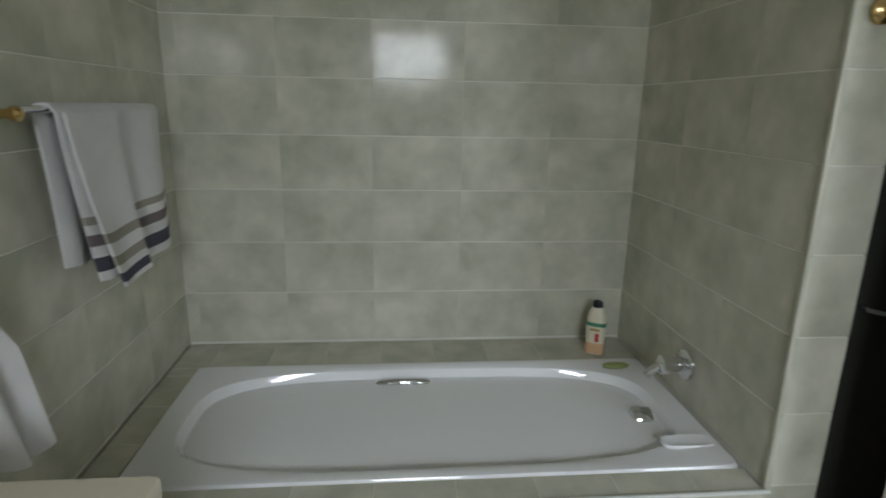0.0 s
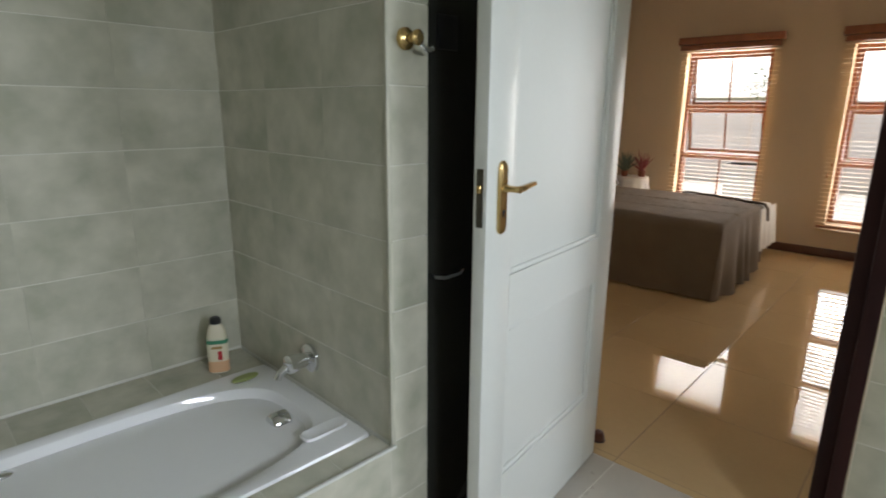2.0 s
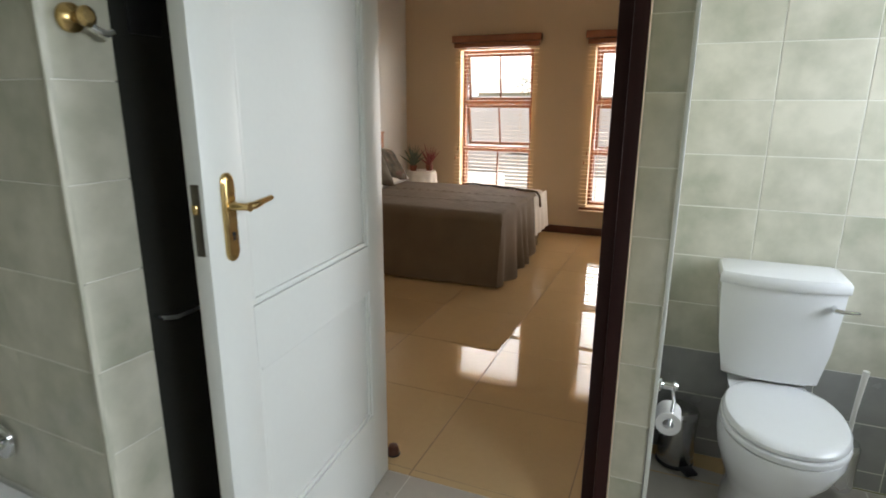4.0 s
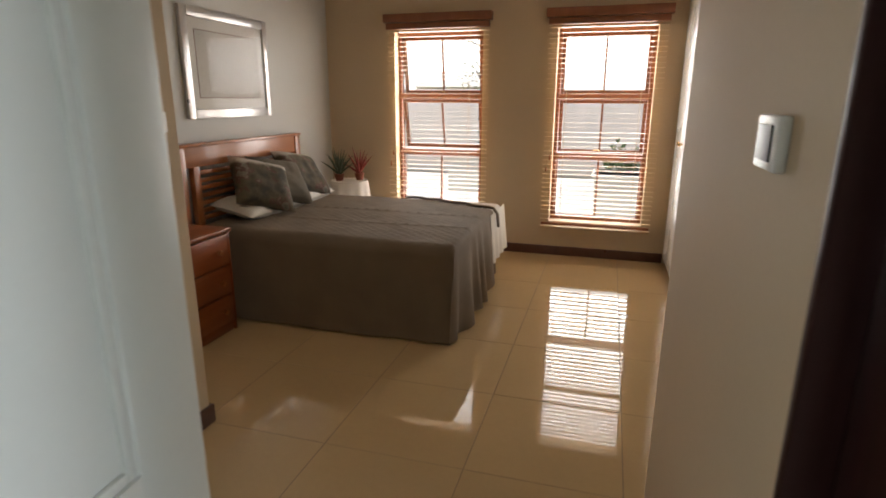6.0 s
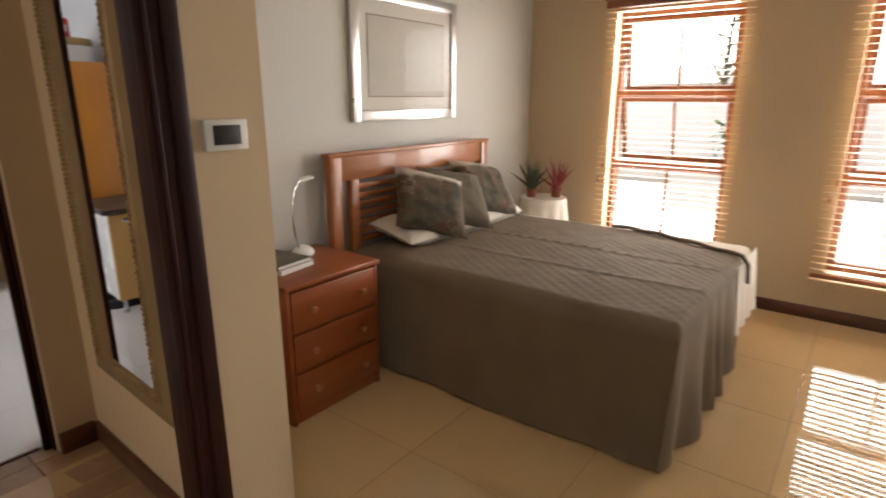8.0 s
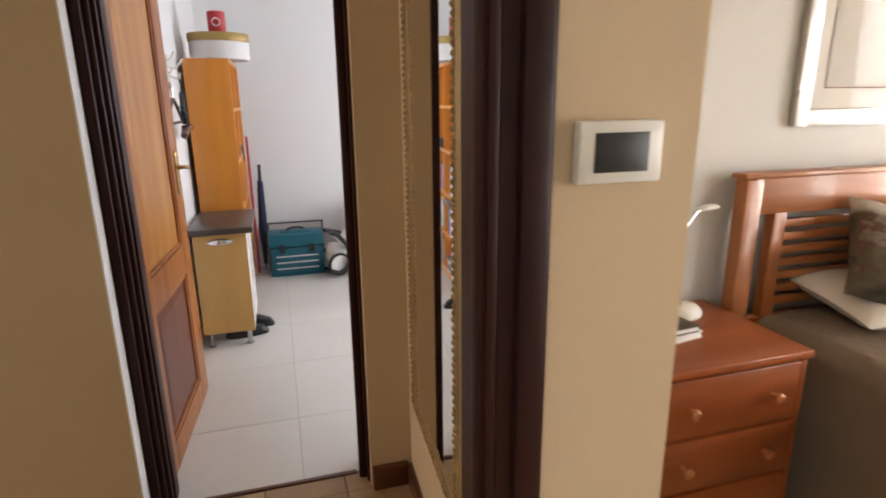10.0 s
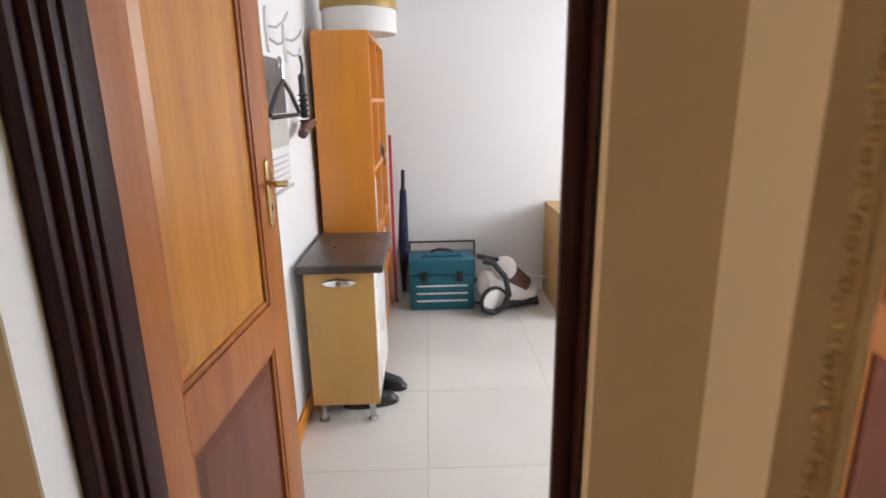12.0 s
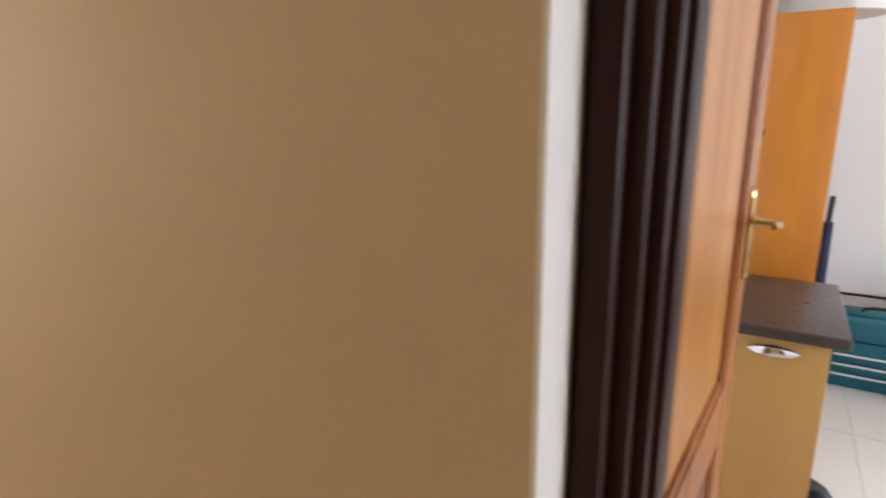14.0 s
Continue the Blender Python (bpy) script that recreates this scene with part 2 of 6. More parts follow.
M["render"] = mat("pale_plaster", (0.72, 0.63, 0.58), (0.60, 0.57, 0.52), 0.85, 2, 60, 0.3)
M["roof"] = mat("slate_roof_tile", (0.16, 0.17, 0.20), (0.12, 0.13, 0.15), 0.7, 5, 60, 0.3, vary=0.1)
M["bark"] = mat("tree_bark", (0.16, 0.11, 0.08), (0.10, 0.07, 0.05), 0.9, 14, 80, 0.8)
M["leaf"] = mat("green_leaf", (0.07, 0.12, 0.035), (0.045, 0.085, 0.025), 0.6, 6, 40, 0.1, vary=0.15)


# ---- building helpers ----
def mesh_of(name, bm, material, smooth=False):
    me = bpy.data.meshes.new(name)
    bmesh.ops.recalc_face_normals(bm, faces=bm.faces)
    bm.to_mesh(me)
    bm.free()
    for m in material if isinstance(material, (list, tuple)) else [material]:
        me.materials.append(m)
    if smooth:
        for p in me.polygons:
            p.use_smooth = True
        me.set_sharp_from_angle(angle=radians(38))
    return me


def part(name, bm, material, parent=None, label="", smooth=True, m=None):
    ob = new(name, mesh_of(name, bm, material, smooth))
    if parent:
        ob.parent = parent
    if m is not None:
        ob.matrix_basis = m
    return tagged(ob, label)


def thing(name, label, category, x=0, y=0, z=0, rz=0, group="", kind=""):
    ob = new(name)
    ob.empty_display_size = 0.1
    ob.matrix_basis = pose(x, y, z, 0, 0, rz)
    return tagged(ob, label, category, group, kind)


def cube(x0, x1, y0, y1, z0, z1, bevel=0.0, seg=2, bm=None):
    b = bmesh.new()
    bmesh.ops.create_cube(b, size=1)
    for v in b.verts:
        v.co = Vector((x0 + (v.co.x + 0.5) * (x1 - x0), y0 + (v.co.y + 0.5) * (y1 - y0), z0 + (v.co.z + 0.5) * (z1 - z0)))
    if bevel:
        bmesh.ops.bevel(b, geom=b.edges[:], offset=bevel, segments=seg, affect="EDGES", profile=0.5)
    return join(bm, b) if bm else b


def join(a, b):
    """Adds the geometry of b to a."""
    me = bpy.data.meshes.new("join")
    b.to_mesh(me)
    b.free()
    a.from_mesh(me)
    bpy.data.meshes.remove(me)
    return a


def lathe(profile, seg=24, at=(0, 0, 0), axis="z", bm=None):
    """A turned solid from (radius, height) pairs."""
    b = bmesh.new()
    rings = []
    for r, h in profile:
        ring = []
        for i in range(seg):
            a = 2 * math.pi * i / seg
            c = (r * math.cos(a), r * math.sin(a), h)
            if axis == "x":
                c = (c[2], c[0], c[1])
            elif axis == "y":
                c = (c[1], c[2], c[0])
            ring.append(b.verts.new(Vector(c) + Vector(at)))
        rings.append(ring)
    for p, q in zip(rings, rings[1:]):
        for i in range(seg):
            j = (i + 1) % seg
            b.faces.new((p[i], p[j], q[j], q[i]))
    b.faces.new(rings[0][::-1]), b.faces.new(rings[-1])
    return join(bm, b) if bm else b


def tube(points, radius, seg=10, bm=None, taper=None):
    """A round bar along a line of points."""
    b = bmesh.new()
    pts = [Vector(p) for p in points]
    rings = []
    side = None
    for i, p in enumerate(pts):
        d = (pts[min(i + 1, len(pts) - 1)] - pts[max(i - 1, 0)]).normalized()
        if side is None:
            side = d.cross(Vector((0.31, 0.2, 0.93))).normalized()
        side = (side - d * side.dot(d)).normalized()
        up = d.cross(side)
        r = radius * (taper[i] if taper else 1)
        rings.append([b.verts.new(p + r * (math.cos(2 * math.pi * k / seg) * side + math.sin(2 * math.pi * k / seg) * up)) for k in range(seg)])
    for p, q in zip(rings, rings[1:]):
        for i in range(seg):
            j = (i + 1) % seg
            b.faces.new((p[i], p[j], q[j], q[i]))
    b.faces.new(rings[0][::-1]), b.faces.new(rings[-1])
    return join(bm, b) if bm else b


def arc(centre, r, a0, a1, n, plane="xz"):
    out = []
    for i in range(n + 1):
        a = radians(a0 + (a1 - a0) * i / n)
        c, s = r * math.cos(a), r * math.sin(a)
        d = {"xz": (c, 0, s), "yz": (0, c, s), "xy": (c, s, 0)}[plane]
        out.append(tuple(Vector(centre) + Vector(d)))
    return out


def loft(rings, cap=True):
    """Joins closed rings of the same number of points."""
    b = bmesh.new()
    rows = [[b.verts.new(p) for p in ring] for ring in rings]
    k = len(rows[0])
    for p, q in zip(rows, rows[1:]):
        for i in range(k):
            j = (i + 1) % k
            b.faces.new((p[i], p[j], q[j], q[i]))
    if cap:
        b.faces.new(rows[0][::-1]), b.faces.new(rows[-1])
    return b


def oval(cx, cy, rx, ry, z, n=40, power=2.0):
    out = []
    for i in range(n):
        a = 2 * math.pi * i / n
        c, s = math.cos(a), math.sin(a)
        out.append((cx + rx * math.copysign(abs(c) ** (2 / power), c), cy + ry * math.copysign(abs(s) ** (2 / power), s), z))
    return out


def grid(nx, ny, f, thick=0.0):
    """A sheet of nx by ny cells through f(u, v), with thickness along its normals."""
    b = bmesh.new()
    vs = [[b.verts.new(f(i / nx, j / ny)) for j in range(ny + 1)] for i in range(nx + 1)]
    for i in range(nx):
        for j in range(ny):
            b.faces.new((vs[i][j], vs[i + 1][j], vs[i + 1][j + 1], vs[i][j + 1]))
    if thick:
        b.normal_update()
        low = [[b.verts.new(v.co - thick * v.normal) for v in row] for row in vs]
        for i in range(nx):
            for j in range(ny):
                b.faces.new((low[i][j], low[i][j + 1], low[i + 1][j + 1], low[i + 1][j]))
        for i in range(nx):
            for j in (0, ny):
                b.faces.new((vs[i][j], low[i][j], low[i + 1][j], vs[i + 1][j]))
        for j in range(ny):
            for i in (0, nx):
                b.faces.new((vs[i][j], vs[i][j + 1], low[i][j + 1], low[i][j]))
    return b


def structure(name, bm, material, label="", smooth=False):
    return tagged(part(name, bm, material, None, label, smooth), kind="structure")


def wall(name, x0, x1, y0, y1, z0, z1, material, holes=(), label="", axis="x"):
    """A wall with thickness; holes are (from, to, low, high) along the axis it runs on."""
    b = bmesh.new()
    a0, a1 = (x0, x1) if axis == "x" else (y0, y1)
    cuts = sorted(holes)
    def slab(p, q, lo, hi):
        if q - p > 1e-4 and hi - lo > 1e-4:
            if axis == "x":
                cube(p, q, y0, y1, lo, hi, bm=b)
            else:
                cube(x0, x1, p, q, lo, hi, bm=b)
    at = a0
    for p, q, lo, hi in cuts:
        slab(at, p, z0, z1), slab(p, q, z0, lo), slab(p, q, hi, z1)
        at = q
    slab(at, a1, z0, z1)
    bmesh.ops.remove_doubles(b, verts=b.verts, dist=1e-5)
    return structure(name, b, material, label)


# ---- large structure ----
H = 2.60
BX0, BX1, BY0, BY1 = -0.466, 2.78, -1.20, 2.398      # bathroom
BATH_END = 1.222                                      # face of the wall at the taps
# the bath alcove stands slightly askew to the bedroom
ALCOVE = Matrix.Translation((BATH_END, 1.445, 0)) @ pose(0, 0, 0, 0, 0, -2.6) @ Matrix.Translation((-BATH_END, -1.445, 0))


def askew(ob):
    ob.matrix_basis = ALCOVE @ ob.matrix_basis
    return ob


EAST = 6.685                                          # bedroom window wall
NORTH = 3.40                                          # wall behind the bed
SOUTH = -0.35
PASS = 3.515                                          # end wall of the passage
SX0, SX1, SY0, SY1 = 2.398, 5.60, 3.70, 6.60          # study

structure("ceiling", cube(-1.75, 7.0, -1.45, 6.85, H, H + 0.12), M["ceiling"], "plain white plastered ceiling")
wall_north = wall("wall_bath_back", BX0 - 0.15, 2.20, BY1 + 0.008, 2.53, 0, H, M["grout"], label="tiled wall behind the bathtub")
wall_left = wall("wall_bath_side", BX0 - 0.15, BX0 - 0.008, BY0, BY1 + 0.008, 0, H, M["grout"], label="tiled bathroom side wall", axis="y")
wall_end = wall("wall_bath_end", BATH_END + 0.008, 1.362, 1.453, BY1 + 0.008, 0, H, M["grout"], label="tiled end wall beside the bathtub", axis="y")
for piece in (wall_north, wall_left, wall_end):
    askew(piece)
wall_south = wall("wall_bath_window", BX0 - 0.45, 2.93, BY0 - 0.15, BY0, 0, H, M["wall_white"], [(0.0, 0.73, 1.50, 2.05), (2.00, 2.68, 0.95, 2.05)], "bathroom window wall")
wall_toilet = wall("wall_toilet", BX1 + 0.008, 2.93, BY0, 0.358, 0, H, M["grout"], label="tiled wall behind the toilet", axis="y")
wall_divider = wall("wall_divider", 2.207, 3.345, 0.366, 0.555, 0, H, M["wall"], label="painted wall between lobby and toilet")
wall_divider_end = wall("wall_divider_end", 2.128, 2.207, 0.366, 0.469, 0, H, M["grout"], label="tiled wall end beside the bathroom doorway")
wall("wall_bath_door", 2.08, 2.20, 0.469, 2.36, 0, H, M["wall"], [(0.470, 1.380, 0, 2.06)], "wall with the bathroom doorway", "y")
wall("wall_lobby", 2.20, 3.215, 2.375, 2.50, 0, H, M["wall"], [(2.30, 3.215, 0, 2.12)], "wall with the passage opening")
wall("wall_thermostat", 3.215, 3.427, 2.362, 2.50, 0, H, M["wall"], label="narrow beige wall end with a thermostat")
structure("wall_passage", loft([[(3.255, 2.50, z), (3.427, 2.50, z), (3.427, PASS, z), (3.299, PASS, z)] for z in (0, H)]), M["wall"], "beige passage wall with a mirror")
wall("wall_north", 3.427, EAST, NORTH, PASS, 0, H, M["wall_bed"], label="pale wall behind the bed")
wall("wall_east", EAST, EAST + 0.22, SOUTH, PASS, 0, H, M["wall"], [(0.44, 1.24, 0.315, 1.975), (1.885, 2.715, 0.315, 1.975)], "beige wall with two tall windows", "y")
wall("wall_cupboard_back", 2.93, EAST + 0.22, SOUTH - 0.15, SOUTH, 0, H, M["wall"], label="plain wall behind the cupboards")
wall("wall_corridor_south", -1.60, BX0 - 0.15, 2.36, 2.50, 0, H, M["wall"], label="beige corridor wall")
wall("wall_corridor_end", -1.75, -1.60, 2.36, SY0, 0, H, M["wall"], [(2.60, 3.40, 0.95, 2.05)], "corridor end wall with a window", "y")
wall("wall_study_door", -1.75, SX1 + 0.2, PASS, SY0, 0, H, M["wall"], [(2.4075, 3.150, 0, 2.08)], "beige passage wall with the study doorway")
wall("wall_study_left", SX0 - 0.15, SX0, SY0, SY1, 0, H, M["wall_white"], label="white study side wall", axis="y")
wall("wall_study_back", SX0 - 0.15, SX1 + 0.2, SY1, SY1 + 0.15, 0, H, M["wall_white"], label="white study back wall")
wall("wall_study_window", SX1, SX1 + 0.2, SY0, SY1, 0, H, M["wall_white"], [(4.40, 6.20, 0.85, 2.10)], "study wall with a window", "y")
structure("study_wall_lining", cube(3.152, SX1, SY0, SY0 + 0.004, 0, H), M["wall_white"], "white study face of the passage wall")
structure("reveal", cube(2.4070, 2.4115, PASS - 0.0015, PASS + 0.068, 0, 2.08), M["wall_white"], "white painted door reveal")

# floors: a joint-coloured slab under the tiles of each space
floor_bath = structure("floor_bathroom", cube(BX0 - 0.3, 2.20, BY0, BY1, -0.15, -0.0012), M["grout"], "tiled bathroom floor")
floor_toilet = structure("floor_toilet", cube(2.20, BX1, BY0, 0.358, -0.15, -0.0012), M["grout"], "tiled floor of the toilet alcove")
floor_bed = structure("floor_bedroom", cube(2.20, EAST, SOUTH, NORTH, -0.15, -0.0012), M["floor_joint"], "polished beige tiled bedroom floor")
floor_pass = structure("floor_passage", cube(-1.60, 3.295, 2.50, 3.62, -0.15, -0.0025), M["grout_dark"], "brown clay-tiled passage floor")
floor_study = structure("floor_study", cube(SX0, SX1, 3.62, SY1, -0.15, -0.0012), M["joint_pale"], "polished pale tiled study floor")
structure("threshold", cube(2.40, 3.107, 3.606, 3.624, -0.02, 0.006, 0.002), M["skirting"], "thin dark threshold strip")


def skirting(x0, x1, y0, y1, h=0.085):
    return structure("baseboard", cube(x0, x1, y0, y1, 0, h, 0.004), M["skirting"], "dark red-brown wooden skirting board", True)


skirting(EAST - 0.016, EAST, 0.24, NORTH)
skirting(3.427, EAST - 0.016, NORTH - 0.016, NORTH)
skirting(3.427, 3.443, 2.362, NORTH - 0.016)
skirting(3.228, 3.443, 2.346, 2.362)
side = skirting(-0.018, -0.002, -0.97, 0)
side.matrix_basis = pose(3.299, PASS - 0.02, 0, 0, 0, -2.5)
skirting(3.152, 3.283, PASS - 0.030, PASS)
skirting(-1.60, 2.36, PASS - 0.016, PASS)
structure("baseboard", cube(SX0, SX0 + 0.014, 3.75, SY1, 0, 0.085, 0.004), M["pine"], "orange pine skirting board", True)
structure("baseboard", cube(SX0 + 0.014, SX1, SY1 - 0.014, SY1, 0, 0.02, 0.003), M["wall_white"], "white skirting strip", True)


# ---- doors and frames ----
def door_frame(name, label, pieces):
    top = thing(name, label, "door frame", kind="structure")
    for piece, box in pieces:
        part(piece, cube(*box, 0.005), M["mahogany"], top)
    return top


door_frame("door_frame_bathroom", "dark mahogany bathroom door frame", [
    ("jamb", (2.080, 2.206, 0.470, 0.510, 0, 2.06)), ("jamb", (2.073, 2.207, 1.346, 1.380, 0, 2.06)),
    ("head", (2.073, 2.207, 0.470, 1.380, 2.035, 2.07)), ("architrave", (2.20, 2.216, 1.370, 1.430, 0, 2.10)), ("architrave", (2.1965, 2.216, 0.508, 0.559, 0, 2.10))])
door_frame("door_frame_passage", "dark polished mahogany frame of the passage opening", [
    ("jamb", (3.160, 3.290, 2.378, 2.512, 0, 2.12)), ("architrave", (3.128, 3.222, 2.350, 2.380, 0, 2.16)), ("moulding", (3.176, 3.214, 2.340, 2.352, 0, 2.16)), ("bead", (3.136, 3.152, 2.344, 2.351, 0, 2.16)),
    ("jamb", (2.275, 2.330, 2.378, 2.512, 0, 2.12)), ("architrave", (2.26, 2.34, 2.352, 2.380, 0, 2.16)), ("head", (2.275, 3.290, 2.356, 2.512, 2.08, 2.14))])
door_frame("door_frame_study", "dark mahogany study door frame with stepped mouldings", [
    ("architrave", (2.411, 2.440, 3.585, 3.70, 0, 2.08)), ("moulding", (2.434, 2.457, 3.605, 3.70, 0, 2.08)), ("moulding", (2.454, 2.470, 3.622, 3.70, 0, 2.08)), ("jamb", (2.464, 2.478, 3.640, 3.697, 0, 2.08)),
    ("jamb", (3.113, 3.149, 3.573, 3.590, 0, 2.08)), ("jamb_lining", (3.140, 3.149, 3.542, 3.573, 0, 2.08)), ("jamb_back", (3.136, 3.149, 3.590, 3.660, 0, 2.08)), ("head", (2.411, 3.151, 3.585, 3.695, 2.04, 2.09))])


def lever_handle(parent, x, y, z, flip=1, side=-1, material=None):
    """Backplate with shaped ends, a lever that points towards the hinge, and a key hole. side: -1 puts it on the y- face."""
    material = material or M["brass"]
    s = side
    outline = []
    for i in range(17):
        a = math.pi * i / 16
        outline.append((0.019 * math.cos(a), 0.074 + 0.020 * math.sin(a)))
    outline = outline + [(-p, -q) for p, q in outline]
    back, front = [(x + p, y, z + q) for p, q in outline], [(x + p, y + s * 0.005, z + q) for p, q in outline]
    inner = [(x + p * 0.78, y + s * 0.009, z + q * 0.95) for p, q in outline]
    plate = part("handle_plate", loft([back, front, inner]), material, parent, "brass back plate")
    lev = lathe([(0.011, 0.0), (0.011, 0.012), (0.008, 0.016), (0.008, 0.045), (0.0095, 0.05)], 16, (0, 0, 0), "y")
    bmesh.ops.transform(lev, matrix=Matrix.Translation((x, y + (0.006 * s), z + 0.025)) @ Matrix.Diagonal((1, s, 1, 1)), verts=lev.verts)
    tube([(x, y + s * 0.046, z + 0.025), (x + flip * 0.02, y + s * 0.052, z + 0.026), (x + flip * 0.045, y + s * 0.052, z + 0.030), (x + flip * 0.082, y + s * 0.050, z + 0.033)], 0.0085, 12, lev, [1, 1, 0.85, 0.7])
    part("lever", lev, material, parent, "brass lever")
    hole = lathe([(0.005, 0), (0.005, 0.001)], 10, (x, y + s * 0.0092, z - 0.035), "y")
    cube(x - 0.002, x + 0.002, y + s * 0.0092, y + s * 0.0102, z - 0.048, z - 0.035, bm=hole)
    part("keyhole", hole, M["plastic_black"], parent)
    for dz in (0.078, -0.078):
        part("screw", lathe([(0.003, 0), (0.0025, 0.0015)], 8, (x, y + s * 0.009, z + dz), "y") if s > 0 else lathe([(0.0025, -0.0015), (0.003, 0)], 8, (x, y - 0.009, z + dz), "y"), material, parent)
    return plate


def panelled_leaf(ob, width, height, thick, panels, leaf_mat, panel_mats, stile=0.1):
    """Leaf along +x from the hinge at 0; face on y = 0 (towards -y) to y = thick. panels: (x0, x1, z0, z1)."""
    b = bmesh.new()
    xs = [0.004, stile, width - stile, width]
    cube(xs[0], xs[1], 0, thick, 0.006, height, 0.003, bm=b), cube(xs[2], xs[3], 0, thick, 0.006, height, 0.003, bm=b)
    zs = [0.006]
    for p in panels:
        zs += [p[0], p[1]]
    zs.append(height)
    for lo, hi in zip(zs[0::2], zs[1::2]):
        cube(xs[1], xs[2], 0.0005, thick - 0.0005, lo, hi, bm=b)
    part("leaf", b, leaf_mat, ob)
    for (lo, hi), pm in zip(panels, panel_mats):
        w0, w1 = xs[1], xs[2]
        for sgn, y in ((1, 0.0), (-1, thick)):
            trim = bmesh.new()
            d = 0.016
            for bx in ((w0, w0 + d, lo, hi), (w1 - d, w1, lo, hi), (w0 + d, w1 - d, lo, lo + d), (w0 + d, w1 - d, hi - d, hi)):
                y0, y1 = sorted((y + sgn * 0.004, y + sgn * 0.014))
                cube(bx[0], bx[1], y0, y1, bx[2], bx[3], 0.004, bm=trim)
            part("panel_moulding", trim, leaf_mat, ob)
        pan = bmesh.new()
        cube(w0, w1, thick * 0.32, thick * 0.68, lo, hi, bm=pan)
        rings = []
        for ins, y in ((0.028, thick * 0.32), (0.055, thick * 0.16), (0.9, 0)):
            if ins < 0.5:
                rings.append([(w0 + ins, y, lo + ins), (w1 - ins, y, lo + ins), (w1 - ins, y, hi - ins), (w0 + ins, y, hi - ins)])
        if pm is not leaf_mat:
            join(pan, loft(rings))
        part("panel", pan, pm, ob, smooth=False)


bath_door = thing("door_1", "white painted two-panel bathroom door standing open", "door", 2.197, 1.333, 0, 184.5, kind="structure")
# hinge at the frame, leaf runs towards -x; its visible face looks to -y
panelled_leaf(bath_door, 0.855, 2.03, 0.040, [(0.31, 0.78), (0.935, 1.93)], M["white_paint"], [M["white_paint"], M["white_paint"]], 0.125)
lever_handle(bath_door, 0.788, 0.040, 1.155, -1, 1)
part("lock_plate", cube(0.8545, 0.857, 0.010, 0.030, 1.085, 1.232, 0.001), M["dark_metal"], bath_door, "dark lock face plate")
part("latch", cube(0.856, 0.864, 0.014, 0.026, 1.172, 1.192, 0.002), M["brass"], bath_door)
for hz in (0.22, 1.82):
    part("hinge", lathe([(0.006, hz - 0.045), (0.006, hz + 0.045)], 10, (0.0, 0.02, 0)), M["brass"], bath_door)

study_door = thing("door_2", "varnished orange-brown panelled wooden door standing open", "door", 2.4505, 3.702, 0, 86.3, kind="structure")
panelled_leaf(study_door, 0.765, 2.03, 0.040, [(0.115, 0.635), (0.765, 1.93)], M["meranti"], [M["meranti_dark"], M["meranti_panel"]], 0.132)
lever_handle(study_door, 0.700, 0.0, 1.067, -1, -1)
lever_handle(study_door, 0.700, 0.040, 1.067, -1, 1)


stop = thing("door_stop", "small dark red-brown rubber door stop on the floor", "door stop", 2.30, 1.325, 0)
part("body", lathe([(0.024, 0.0), (0.026, 0.006), (0.022, 0.030), (0.018, 0.040), (0.006, 0.044)], 18), M["skirting"], stop)
part("base_ring", lathe([(0.028, 0.0), (0.029, 0.003), (0.026, 0.006)], 18), M["plastic_black"], stop)


# ---- windows ----
def bedroom_window(name, yc, tilt, half):
    w = thing(name, "tall orange timber window with three lights, the upper two ajar", "window", EAST + 0.13, yc, 0.315, kind="structure")
    hw, hgt = half, 1.66
    wd = M["win_wood"]
    part("frame_side", cube(-0.035, 0.035, -hw, -hw + 0.032, 0, hgt, 0.004), wd, w)
    part("frame_side", cube(-0.035, 0.035, hw - 0.032, hw, 0, hgt, 0.004), wd, w)
    rails = [0.0, 0.560, 1.070, hgt - 0.035]
    for i, z in enumerate(rails):
        part("transom", cube(-0.037, 0.037, -hw + 0.03, hw - 0.03, z, z + (0.035 if i in (0, 3) else 0.05), 0.004), wd, w)
    lights = [(0.035, 0.560, 0), (0.610, 1.070, tilt), (1.120, hgt - 0.035, tilt * 0.6)]
    for z0, z1, ang in lights:
        sash = new("sash", mesh_of("sash", bmesh.new(), wd))
        b = bmesh.new()
        q, r = hw - 0.032, z1 - z0
        e = 0.030 if ang else 0.012
        for bx in ((-q, -q + e, -r, 0), (q - e, q, -r, 0), (-q + e, q - e, -e, 0), (-q + e, q - e, -r, -r + e)):
            cube(-0.02, 0.02, bx[0], bx[1], bx[2], bx[3], 0.003, bm=b)
        sash.data = mesh_of("sash", b, wd, True)
        sash.parent = w
        sash.matrix_basis = pose(0.012, 0, z1, 0, -ang, 0)
        part("glazing_bar", cube(-0.012, 0.012, -0.009, 0.009, -r + e, -e, 0.002), wd, sash)
        for s in (-1, 1):
            pane = part("pane", cube(-0.002, 0.002, min(s * 0.009, s * (q - e)), max(s * 0.009, s * (q - e)), -r + e, -e), M["clear"], sash, smooth=False)
            pane.visible_shadow = False
        if ang:
            stay = tube([(-0.03, -0.01, -r + 0.02), (-0.05, 0.01, -r + 0.03), (-0.05, 0.05, -r + 0.03)], 0.005, 8)
            part("window_stay", stay, M["brass"], sash)
    structure("window_sill", cube(EAST - 0.012, EAST + 0.10, yc - 0.47, yc + 0.47, 0.268, 0.305, 0.006), M["win_wood"], "orange timber inner window sill", True)
    return w


